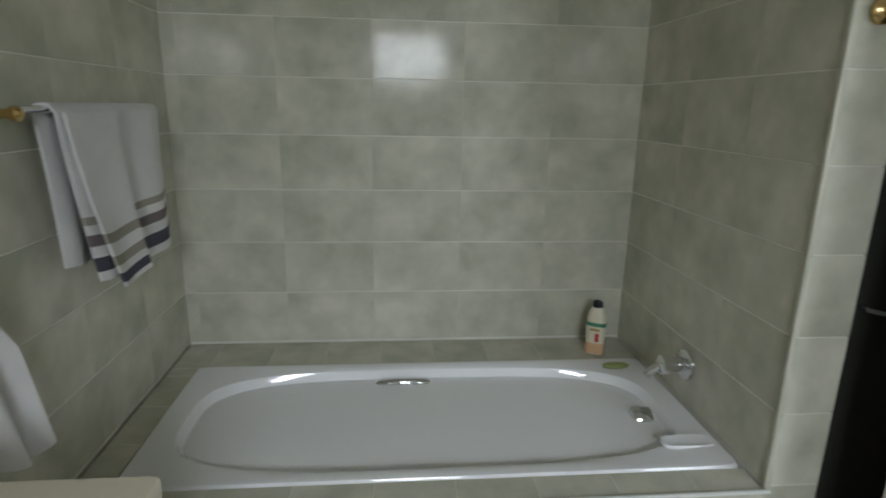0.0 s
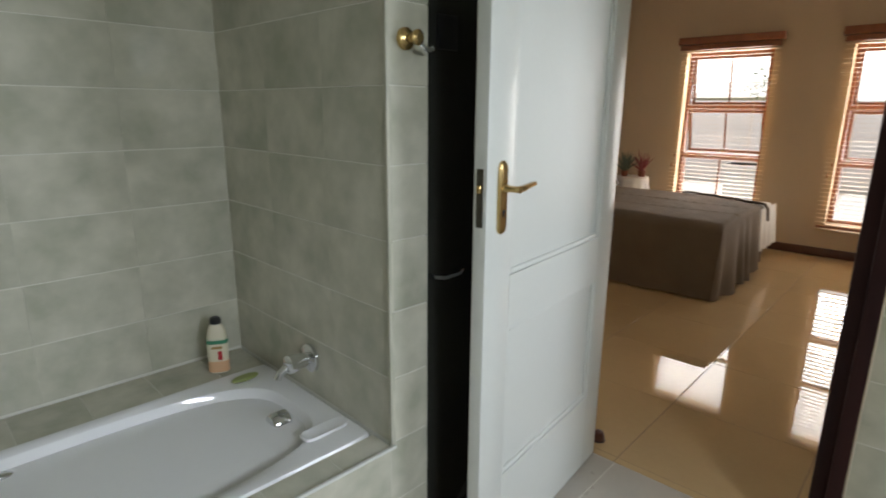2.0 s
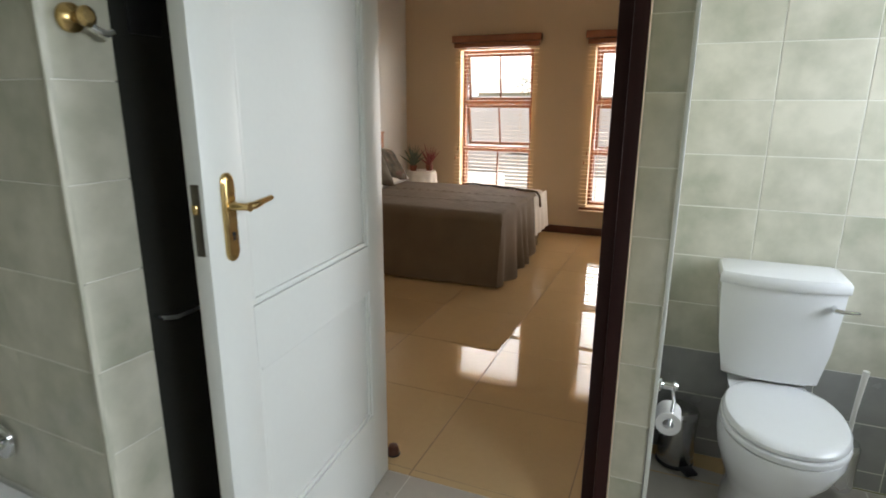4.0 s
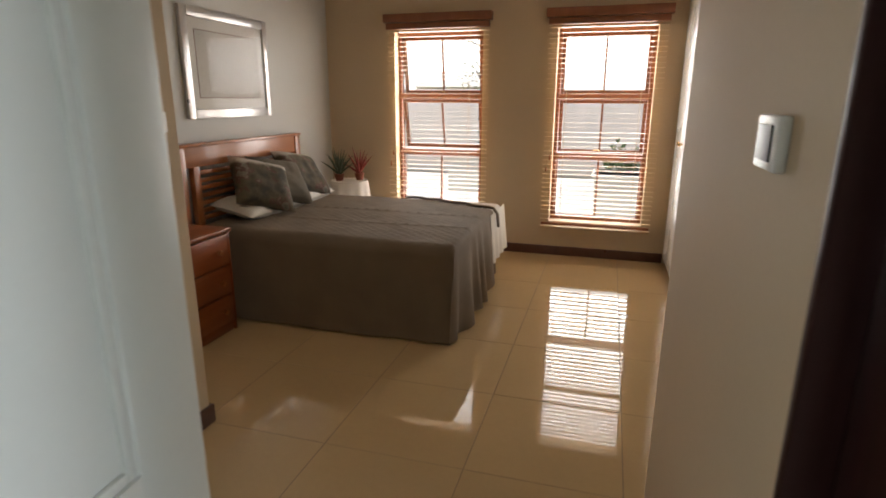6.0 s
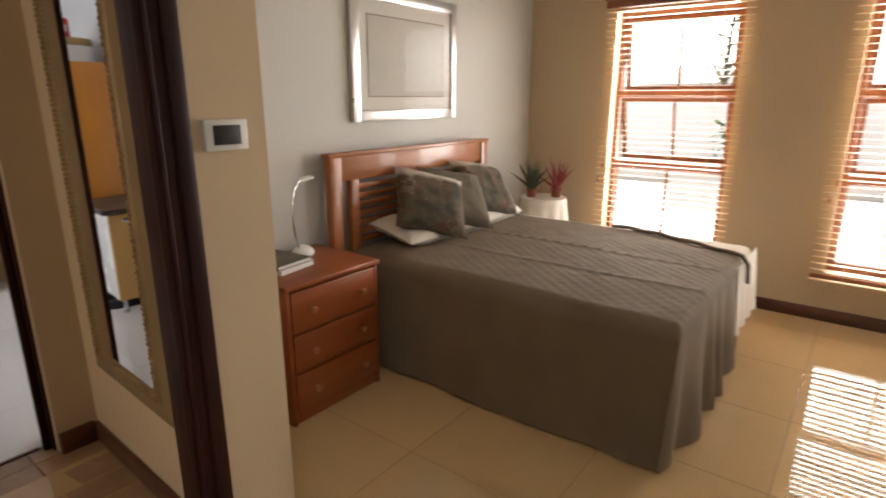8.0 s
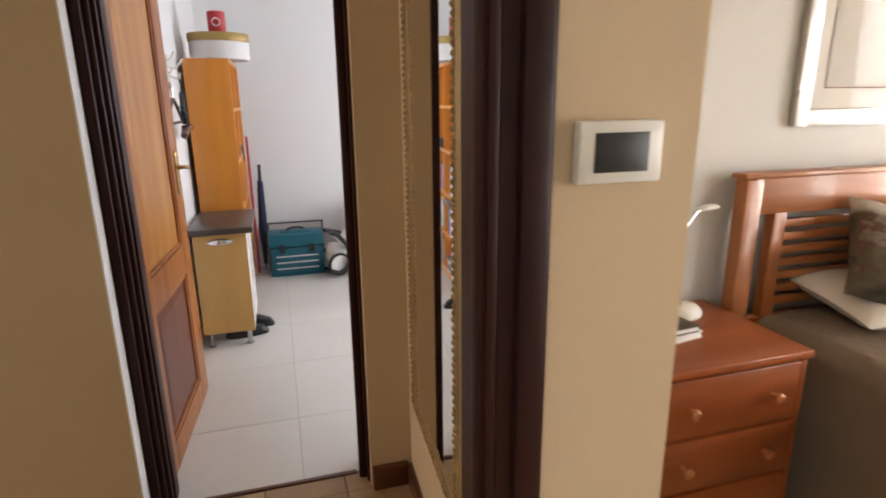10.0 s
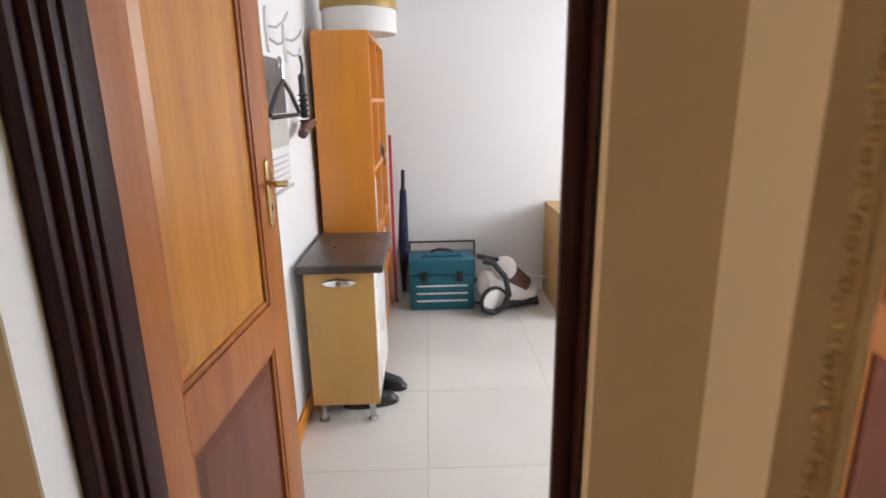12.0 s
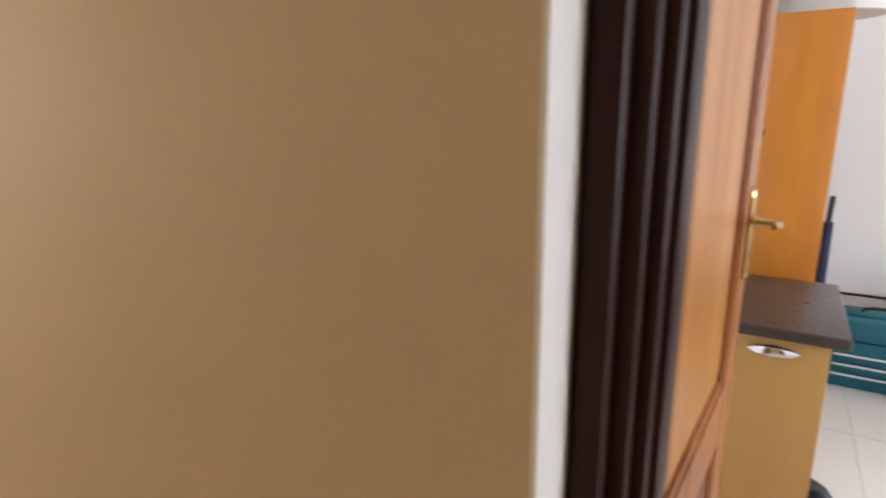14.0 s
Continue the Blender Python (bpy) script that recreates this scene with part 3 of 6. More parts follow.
bedroom_window("window_1", 2.30, 13, 0.414)
bedroom_window("window_2", 0.84, 4, 0.399)


def plain_window(name, x, y, z, w, h, axis, label):
    top = thing(name, label, "window", x, y, z, 0 if axis == "x" else 90, kind="structure")
    for bx in ((0, 0.04, 0, h), (w - 0.04, w, 0, h), (0.04, w - 0.04, 0, 0.04), (0.04, w - 0.04, h - 0.04, h), (0.04, w - 0.04, h * 0.62, h * 0.62 + 0.035)):
        part("frame_bar", cube(bx[0], bx[1], -0.03, 0.03, bx[2], bx[3], 0.003), M["white_paint"], top)
    for lo, hi in ((0.04, h * 0.62), (h * 0.62 + 0.035, h - 0.04)):
        pane = part("pane", cube(0.04, w - 0.04, -0.002, 0.002, lo, hi), M["clear"], top, smooth=False)
        pane.visible_shadow = False
    return top


plain_window("window_3", 0.0, BY0 - 0.08, 1.50, 0.73, 0.55, "x", "small white bathroom window")
# unseen window, put in as the opening for the added alcove lamp
plain_window("window_6", 2.00, BY0 - 0.08, 0.95, 0.68, 1.10, "x", "unseen white window added to light the toilet alcove")
plain_window("window_4", SX1 + 0.1, 4.40, 0.85, 1.80, 1.25, "y", "white study window")
plain_window("window_5", -1.68, 2.60, 0.95, 0.80, 1.10, "y", "white corridor window")


# ---- bedroom: blinds ----
def venetian_blind(yc, half):
    top = thing("venetian_blind", "honey-coloured wooden venetian blind with open slats", "blind", EAST - 0.05, yc, 0, group="bedroom blinds")
    part("pelmet", cube(-0.045, 0.045, -half - 0.012, half + 0.012, 2.045, 2.118, 0.008), M["win_wood"], top, "reddish wooden pelmet")
    part("head_rail", cube(-0.025, 0.025, -half + 0.01, half - 0.01, 1.99, 2.04, 0.003), M["win_wood"], top)
    b = cube(-0.020, 0.020, -half + 0.015, half - 0.015, -0.0009, 0.0009, 0.0005, 1)
    me = mesh_of("slat", b, M["slat"])
    z = 1.965
    while z > 0.305:
        s = new("slat", me)
        s.parent = top
        s.matrix_basis = pose(0, 0, z, random.uniform(-0.15, 0.15), 1.0 + random.uniform(-0.9, 0.9), 0)
        z -= 0.0405
    part("bottom_rail", cube(-0.020, 0.020, -half + 0.015, half - 0.015, 0.266, 0.284, 0.004), M["slat"], top)
    for y in (-half * 0.62, half * 0.62):
        for dx in (-0.023, 0.023):
            part("ladder_cord", tube([(dx, y, 0.275), (dx, y, 2.0)], 0.0011, 5), M["slat"], top)
    for y in (half - 0.05, half - 0.075):
        part("pull_cord", tube([(-0.045, y, 0.62 + 4 * (half - y)), (-0.045, y, 1.99)], 0.0012, 5), M["slat"], top)
        part("cord_knob", lathe([(0.002, 0.62), (0.007, 0.605), (0.008, 0.585), (0.004, 0.575)][::-1], 10, (-0.045, y, 4 * (half - y))), M["bed_wood"], top)
    return top


venetian_blind(2.295, 0.485)
venetian_blind(0.84, 0.485)


# ---- bedroom: bed ----
def cloth_noise(p, s, a):
    return a * noise.noise(Vector(p) * s)


def bed():
    b = thing("bed", "double bed with a slatted honey pine headboard and taupe bedspread", "bed", 4.46, 1.50, 0)
    wd = M["bed_wood"]
    W, HY = 1.46, 1.80                       # headboard width, its front's distance from the foot
    for x0 in (0.0, W - 0.075):
        part("headboard_post", cube(x0, x0 + 0.075, HY, HY + 0.055, 0, 1.085, 0.006), wd, b)
    part("top_rail", cube(-0.012, W + 0.012, HY - 0.006, HY + 0.065, 1.085, 1.105, 0.006), wd, b)
    part("upper_panel", cube(0.075, W - 0.075, HY + 0.008, HY + 0.045, 0.955, 1.086, 0.004), wd, b)
    part("lower_rail", cube(0.075, W - 0.075, HY + 0.008, HY + 0.045, 0.40, 0.56, 0.004), wd, b)
    for x0 in (0.145, W / 2 - 0.03, W - 0.205):
        part("stile", cube(x0, x0 + 0.06, HY + 0.006, HY + 0.047, 0.558, 0.957, 0.004), wd, b)
    for k in range(7):
        z = 0.60 + k * 0.050
        for x0, x1 in ((0.205, W / 2 - 0.03), (W / 2 + 0.03, W - 0.205)):
            part("slat", cube(x0, x1, HY + 0.016, HY + 0.034, z, z + 0.030, 0.003), wd, b)
    part("bed_base", cube(0.16, 1.60, 0.10, HY, 0.06, 0.34, 0.02), M["cushion_plain"], b)
    part("mattress", cube(0.13, 1.63, 0.07, HY, 0.34, 0.565, 0.045, 4), M["sheet"], b, "white sheeted mattress")

    # bedspread: top with soft quilting, long drop to the floor on the near side, shorter pleated drop at the foot
    top_z = 0.582

    def edge_x(y):
        return 1.50 if y > 0.72 else 1.50 - 0.30 * ((0.72 - y) / 0.72) ** 1.25

    def section(u, ex):
        # from the near hem (0) over a soft rounded edge to the folded-back edge (1)
        if u < 0.25:
            k = u / 0.25
            return 0.015 + 0.070 * k ** 0.8, 0.012 + (top_z - 0.092) * k
        if u < 0.36:
            a = (u - 0.25) / 0.11 * math.pi / 2
            return 0.165 - 0.08 * math.cos(a), top_z - 0.08 + 0.08 * math.sin(a)
        k = (u - 0.36) / 0.64
        return 0.165 + k * (ex - 0.165), top_z + 0.010 * math.sin(math.pi * k)

    def rumple(x, y, z, flat):
        z += cloth_noise((x, y, 3), 3, 0.006) * flat + cloth_noise((x, y, 0), 9, 0.003) * flat
        z += flat * 0.0035 * abs(math.sin(x * 52 + y * 38)) * abs(math.sin(x * 52 - y * 38))
        z += flat * (0.006 * math.exp(-((x - 0.52) / 0.012) ** 2) + 0.006 * math.exp(-((x - 0.90) / 0.012) ** 2))
        return (x + (1 - flat) * (cloth_noise((y, z, 1), 4, 0.014) + 0.010 * math.sin(y * 5 + 1)), y, z)

    def spread(u, v):
        y = 0.10 + (v - 0.06) / 0.94 * 1.675 if v > 0.06 else 0.10 - 0.045 * math.cos(v / 0.06 * math.pi / 2)
        x, z = section(u, edge_x(y))
        flat = max(0.0, min(1.0, (u - 0.24) / 0.12))
        if v < 0.06:
            z -= 0.045 * (1 - math.sin(v / 0.06 * math.pi / 2)) * flat
        return rumple(x, y, z, flat)

    def foot(u, v):
        x, z = section(0.29 + 0.71 * u, edge_x(0.055))
        z -= 0.045
        hem = 0.014 + 0.16 * max(0.0, u - 0.55)
        y = 0.068 - 0.042 * v ** 0.7 * min(1, 0.1 + u * 5) + 0.028 * v * math.sin(x * 29 + 1.2 * math.sin(x * 9)) * min(1, u * 6)
        return (x - 0.085 * v * (1 - u) ** 4, y, z + (hem - z) * v + 0.012 * v * math.sin(x * 13) * (1 if u > 0.1 else 0))
    quilt = grid(150, 110, spread, 0.006)
    join(quilt, grid(110, 40, foot, 0.005))
    part("bedspread", quilt, M["bedspread"], b, "quilted taupe bedspread hanging to the floor")
    roll = []
    for i in range(24):
        y = 0.06 + i / 23 * 0.80
        roll.append((edge_x(y) + 0.004, y, top_z + 0.012 + 0.003 * math.sin(i)))
    roll = [(roll[0][0] + 0.01, 0.02, 0.45), (roll[0][0] + 0.008, 0.03, 0.55)] + roll
    part("folded_edge", tube(roll, 0.011, 10), M["bedspread"], b, "rolled edge of the turned-back bedspread")

    def skirt(u, v):
        x = 1.10 + u * 0.53
        y = 0.055 - 0.03 * v - 0.010 * math.sin(x * 40) * v
        return (x, y, 0.56 - v * 0.36)
    part("hanging_sheet", grid(40, 10, skirt, 0.004), M["sheet"], b, "white sheet hanging over the foot end")
    return b


bed()


def cushion(name, label, w, h, t, m, material, category="cushion", seed=0):
    """A plump cushion with drawn-out corners, standing in the x-z plane."""
    def side(s):
        def f(u, v):
            a, c = 2 * u - 1, 2 * v - 1
            puff = max(0.0, (1 - a ** 4) * (1 - c ** 4)) ** 0.55
            pin = 1 - 0.07 * (1 - a * a) * abs(c) ** 3 - 0.0
            pin2 = 1 - 0.07 * (1 - c * c) * abs(a) ** 3
            return (a * w / 2 * pin2, s * (t / 2 * puff) + cloth_noise((a * 2, c * 2, s + seed), 2.2, 0.010) * puff, (c + 1) * h / 2 * pin + (1 - pin) * h / 2)
        return f
    b = grid(22, 22, side(1))
    join(b, grid(22, 22, side(-1)))
    bmesh.ops.remove_doubles(b, verts=b.verts, dist=1e-4)
    ob = part(name, b, material, None, "", True, m)
    return tagged(ob, label, category)


def printed_cloth(name):
    """Woodland print: dull greens and browns with a pale, flowered top edge and darker lower corner."""
    m, t, p = nodes_of(name)
    n, l = t.nodes.new, t.links.new
    tc, sep = n("ShaderNodeTexCoord"), n("ShaderNodeSeparateXYZ")
    l(tc.outputs["Object"], sep.inputs[0])
    no = n("ShaderNodeTexNoise")
    no.inputs["Scale"].default_value, no.inputs["Detail"].default_value = 11, 8
    l(tc.outputs["Object"], no.inputs[0])
    r1 = n("ShaderNodeValToRGB")
    for pos, c in ((0.30, (0.024, 0.022, 0.022)), (0.44, (0.072, 0.058, 0.036)), (0.54, (0.105, 0.088, 0.052)), (0.60, (0.11, 0.048, 0.036)), (0.65, (0.20, 0.17, 0.13)), (0.72, (0.10, 0.09, 0.06))):
        e = r1.color_ramp.elements.new(pos)
        e.color = (*c, 1)
    l(no.outputs[0], r1.inputs[0])
    add = n("ShaderNodeMath")
    add.operation = "MULTIPLY_ADD"
    l(no.outputs[0], add.inputs[0])
    add.inputs[1].default_value = 0.12
    l(sep.outputs[2], add.inputs[2])
    edge = n("ShaderNodeMapRange")
    edge.inputs["From Min"].default_value, edge.inputs["From Max"].default_value = 0.395, 0.425
    l(add.outputs[0], edge.inputs[0])
    mx = n("ShaderNodeMix")
    mx.data_type = "RGBA"
    mx.inputs[7].default_value = (0.55, 0.50, 0.43, 1)
    l(edge.outputs[0], mx.inputs[0]), l(r1.outputs[0], mx.inputs[6]), l(mx.outputs[2], p.inputs["Base Color"])
    p.inputs["Roughness"].default_value = 0.85
    return m


M["print_cloth"] = printed_cloth("woodland_print_cloth")
cushion("pillow", "white bed pillow lying flat against the headboard", 0.66, 0.37, 0.12, pose(5.06, 2.97, 0.622, -80, 0, -4), M["sheet"], "pillow", 1)
cushion("pillow", "white bed pillow lying flat against the headboard", 0.60, 0.37, 0.12, pose(5.63, 2.98, 0.622, -80, 0, 3), M["sheet"], "pillow", 2)
cushion("cushion", "woodland-printed cushion leaning on a white pillow", 0.44, 0.42, 0.14, pose(4.90, 2.985, 0.655, -44, 15, -32), M["print_cloth"], seed=3)
cushion("cushion", "plain taupe cushion leaning on another cushion", 0.45, 0.41, 0.13, pose(5.17, 2.975, 0.650, -44, 11, -24), M["cushion_plain"], seed=4)
cushion("cushion", "woodland-printed cushion leaning behind a plain one", 0.44, 0.41, 0.14, pose(5.56, 2.99, 0.66, -43, 10, -12), M["print_cloth"], seed=5)


# ---- bedroom: nightstand and what stands on it ----
def nightstand():
    ob = thing("nightstand", "red-stained pine nightstand with three drawers", "nightstand", 3.84, 2.905, 0)
    w, d, h = 0.53, 0.45, 0.644
    wd = M["pine_red"]
    part("top", cube(-0.008, w + 0.008, -0.012, d, h - 0.024, h, 0.005), wd, ob)
    part("side_panel", cube(0, 0.02, 0, d, 0.0, h - 0.024, 0.003), wd, ob)
    part("side_panel", cube(w - 0.02, w, 0, d, 0.0, h - 0.024, 0.003), wd, ob)
    part("back_panel", cube(0.02, w - 0.02, d - 0.012, d, 0.04, h - 0.024), wd, ob, smooth=False)
    part("plinth", cube(0.02, w - 0.02, 0.012, 0.03, 0.0, 0.06, 0.003), wd, ob)
    zs = [(0.065, 0.235), (0.245, 0.415), (0.425, 0.610)]
    for z0, z1 in zs:
        dr = part("drawer", cube(0.024, w - 0.024, -0.004, 0.30, z0, z1, 0.006), wd, ob)
        for x in (0.12, w - 0.12):
            zc = (z0 + z1) / 2
            part("knob", lathe([(0.009, 0.0), (0.007, -0.010), (0.016, -0.020), (0.017, -0.028), (0.010, -0.034)][::-1], 16, (x, -0.004, zc), "y"), M["bed_wood"], dr)
    return ob


nightstand()


def book(x, y, z, w, d, h, rz, cover, label):
    ob = thing("book", label, "book", x, y, z, rz)
    part("pages", cube(0.004, w - 0.003, 0.003, d - 0.003, 0.003, h - 0.003), M["paper"], ob, smooth=False)
    c = cube(0, w, 0, d, 0, 0.003)
    cube(0, w, 0, d, h - 0.003, h, bm=c), cube(0, 0.004, 0, d, 0.003, h - 0.003, bm=c)
    part("cover", c, cover, ob, smooth=False)
    return ob


M["book_cover"] = mat("brown_printed_cover", (0.13, 0.10, 0.06), (0.05, 0.045, 0.03), 0.4, 22, 70, 0.0, contrast=0.15)
book(3.925, 3.035, 0.644, 0.21, 0.27, 0.022, 10, M["paper"], "large white-edged book lying under another")
book(3.915, 3.045, 0.666, 0.20, 0.26, 0.020, 6, M["book_cover"], "brown-covered hardback book on top")


def reading_lamp():
    ob = thing("desk_lamp", "small white gooseneck reading lamp on the nightstand", "lamp", 4.20, 3.235, 0.644, 20)
    base = loft([oval(0, 0, 0.062, 0.046, z, 28) for z in (0.0,)] + [oval(0, 0, 0.066 * k, 0.050 * k, z, 28) for z, k in ((0.008, 1), (0.022, 0.93), (0.036, 0.72), (0.046, 0.40))])
    part("base", base, M["plastic_white"], ob)
    part("switch", lathe([(0.010, 0.038), (0.010, 0.050), (0.007, 0.053)], 14, (0.025, -0.005, -0.006)), M["plastic_grey"], ob)
    pts = [(-0.03, 0, 0.035), (-0.055, 0, 0.10), (-0.070, 0, 0.18), (-0.066, 0, 0.26), (-0.040, 0, 0.325), (0.0, 0, 0.355), (0.03, 0, 0.362)]
    part("gooseneck", tube(pts, 0.0055, 10), M["chrome"], ob)
    head = loft([[(x + 0.0, 0.022 * k * math.cos(a), 0.362 + 0.010 * k * math.sin(a) + 0.002) for a in [2 * math.pi * i / 16 for i in range(16)]] for x, k in ((0.015, 0.3), (0.03, 0.8), (0.07, 1.0), (0.11, 0.95), (0.128, 0.4))])
    part("head", head, M["plastic_white"], ob)
    return ob


reading_lamp()


# ---- bedroom: picture ----
def framed_picture(name, label, x, y, z, w, h, band, m_band, rz=0, mount=0.06, glass_on=True, tilt=0):
    ob = thing(name, label, "picture", x, y, z, rz)
    for bx in ((0, band, 0, h), (w - band, w, 0, h), (band, w - band, 0, band), (band, w - band, h - band, h)):
        b = cube(bx[0], bx[1], -0.028, 0, bx[2], bx[3], 0.006)
        part("frame_member", b, m_band, ob)
    part("mount", cube(band, w - band, -0.010, -0.004, band, h - band), M["mount"], ob, smooth=False)
    q = band + mount
    part("print", cube(q, w - q, -0.0125, -0.0105, q, h - q), M["print"], ob, smooth=False)
    line = bmesh.new()
    e = 0.004
    for bx in ((q - e, q, q - e, h - q + e), (w - q, w - q + e, q - e, h - q + e), (q, w - q, q - e, q), (q, w - q, h - q, h - q + e)):
        cube(bx[0], bx[1], -0.0124, -0.0104, bx[2], bx[3], bm=line)
    part("print_border", line, M["meranti_dark"], ob, smooth=False)
    part("glass", cube(band, w - band, -0.018, -0.016, band, h - band), M["picture_glass"], ob, smooth=False)
    return ob


framed_picture("picture", "large print under glass in a brushed silver frame", 4.705, NORTH - 0.001, 1.255, 0.945, 0.70, 0.062, M["silver_frame"], 0, 0.075)


# ---- bedroom: corner table and aloes ----
def side_table():
    ob = thing("side_table", "small round table under a cream cloth", "side table", 6.33, 3.05, 0)
    part("tabletop", lathe([(0.162, 0.622), (0.168, 0.63), (0.168, 0.645), (0.162, 0.65)], 32), M["bed_wood"], ob)
    for k in range(3):
        a = radians(40 + 120 * k)
        part("leg", tube([(0.09 * math.cos(a), 0.09 * math.sin(a), 0.625), (0.13 * math.cos(a), 0.13 * math.sin(a), 0.0)], 0.016, 10), M["bed_wood"], ob)

    def drape(u, v):
        a = 2 * math.pi * u
        if v < 0.4:
            r, z = 0.172 * v / 0.4, 0.656
        else:
            k = (v - 0.4) / 0.6
            r = 0.172 + 0.022 * k + 0.016 * k * math.sin(11 * a) + 0.006 * k * math.sin(5 * a + 1)
            z = 0.656 - 0.012 * min(1, k * 4) - 0.30 * k - 0.03 * k * math.cos(4 * a)
        return (r * math.cos(a), r * math.sin(a), z)
    part("cloth", grid(110, 18, drape, 0.002), M["sheet"], ob, "cream tablecloth with hanging folds")
    return ob


side_table()


def aloe(x, y, z, material, label, seed, n=16, spread=0.16, tall=0.25):
    rnd = random.Random(seed)
    ob = thing("potted_aloe", label, "plant", x, y, z)
    part("pot", lathe([(0.032, 0.0), (0.042, 0.05), (0.046, 0.055), (0.046, 0.064), (0.036, 0.064), (0.034, 0.055)], 20), M["clay_pot"], ob)
    for k in range(n):
        a = 2.399 * k + rnd.uniform(-0.2, 0.2)
        f = k / n
        out, up = spread * (0.35 + 0.75 * f), tall * (1.05 - 0.55 * f) * rnd.uniform(0.85, 1.1)
        pts = [(math.cos(a) * out * q ** 1.1, math.sin(a) * out * q ** 1.1, 0.055 + up * (1.15 * q - 0.15 * q * q)) for q in (0, 0.25, 0.5, 0.75, 1)]
        leaf = tube(pts, 0.0115, 7, None, [1, 0.95, 0.75, 0.45, 0.06])
        part("leaf", leaf, material, ob)
    return ob


aloe(6.27, 3.12, 0.658, M["aloe"], "green spiky aloe in a small clay pot", 4)
aloe(6.38, 2.97, 0.658, M["aloe_red"], "red spiky aloe in a small clay pot", 9, 15, 0.15, 0.235)


# ---- bedroom: built-in cupboards ----
def knob_at(parent, x, y, z, material):
    part("knob", lathe([(0.007, 0.0), (0.006, 0.012), (0.014, 0.022), (0.015, 0.029), (0.009, 0.035)], 16, (x, y, z), "y"), material, parent)


def cupboard_door(parent, x0, x1, z0, z1, knob=None):
    d = part("door", cube(x0 + 0.002, x1 - 0.002, 0.0, 0.02, z0, z1, 0.003), M["white_gloss"], parent)
    e = 0.055
    rings = [[(x0 + i, y, z0 + i), (x1 - i, y, z0 + i), (x1 - i, y, z1 - i), (x0 + i, y, z1 - i)] for i, y in ((e, 0.019), (e + 0.010, 0.026), (e + 0.022, 0.026), (e + 0.034, 0.0205))]
    part("raised_moulding", loft(rings, False), M["white_gloss"], d)
    if knob:
        knob_at(d, knob[0], 0.02, knob[1], M["brass"])


cup_y = 0.215
tall = thing("wardrobe", "tall built-in wardrobe with two white panelled doors", "wardrobe", 0, cup_y, 0, group="built-in cupboards")
part("carcass", cube(5.64, EAST - 0.005, -0.55, -0.001, 0.05, 2.58), M["white_gloss"], tall, smooth=False)
part("plinth", cube(5.64, EAST - 0.005, -0.5, -0.01, 0, 0.05), M["white_gloss"], tall, smooth=False)
cupboard_door(tall, 5.64, 6.16, 0.06, 2.30, (6.11, 1.07))
cupboard_door(tall, 6.16, EAST - 0.008, 0.06, 2.30, (6.21, 1.07))
niche = thing("dressing_unit", "white built-in cupboard with an open dressing niche", "cupboard", 0, cup_y, 0, group="built-in cupboards")
part("base_carcass", cube(4.66, 5.638, -0.55, -0.001, 0.05, 0.735), M["white_gloss"], niche, smooth=False)
part("plinth", cube(4.66, 5.638, -0.5, -0.01, 0, 0.05), M["white_gloss"], niche, smooth=False)
part("worktop", cube(4.662, 5.636, -0.55, 0.022, 0.736, 0.766, 0.008), M["white_gloss"], niche)
part("niche_back", cube(4.66, 5.638, -0.30, -0.28, 0.766, 1.66), M["wall_bed"], niche, smooth=False)
part("upper_carcass", cube(4.66, 5.638, -0.55, -0.001, 1.66, 2.58), M["white_gloss"], niche, smooth=False)
for a, q, kx in ((4.66, 5.149, 5.10), (5.149, 5.638, 5.20)):
    cupboard_door(niche, a, q, 0.06, 0.73, (kx, 0.60))
    cupboard_door(niche, a, q, 1.665, 2.30, (kx, 1.74))
tall2 = thing("wardrobe", "tall built-in wardrobe beside the wall end", "wardrobe", 0, cup_y, 0, group="built-in cupboards")
part("carcass", cube(3.36, 4.658, -0.55, -0.001, 0.05, 2.58), M["white_gloss"], tall2, smooth=False)
part("plinth", cube(3.36, 4.658, -0.5, -0.01, 0, 0.05), M["white_gloss"], tall2, smooth=False)
cupboard_door(tall2, 3.36, 4.01, 0.06, 2.30, (3.96, 1.07))
cupboard_door(tall2, 4.01, 4.658, 0.06, 2.30, (4.06, 1.07))


# ---- lobby: switch and thermostat ----
def wall_plate(name, label, category, x, y, z, w, h, side, cut=0.2):
    ob = thing(name, label, category, x, y, z, 0 if side < 0 else 180)
    part("plate", cube(-w / 2, w / 2, -0.016, 0, -h / 2, h / 2, 0.004), M["plastic_white"], ob)
    part("screen", cube(-w * (0.5 - cut), w * (0.5 - cut), -0.0185, -0.0155, -h * (0.5 - cut), h * (0.5 - cut), 0.001), M["plastic_black"], ob, "black glossy screen")
    return ob


wall_plate("thermostat", "cream wall thermostat with a dark screen", "thermostat", 3.307, 2.362, 1.300, 0.115, 0.074, -1, 0.185)
wall_plate("light_switch", "white framed wall switch with a dark panel", "switch", 2.415, 0.555, 1.336, 0.098, 0.068, 1, 0.17)


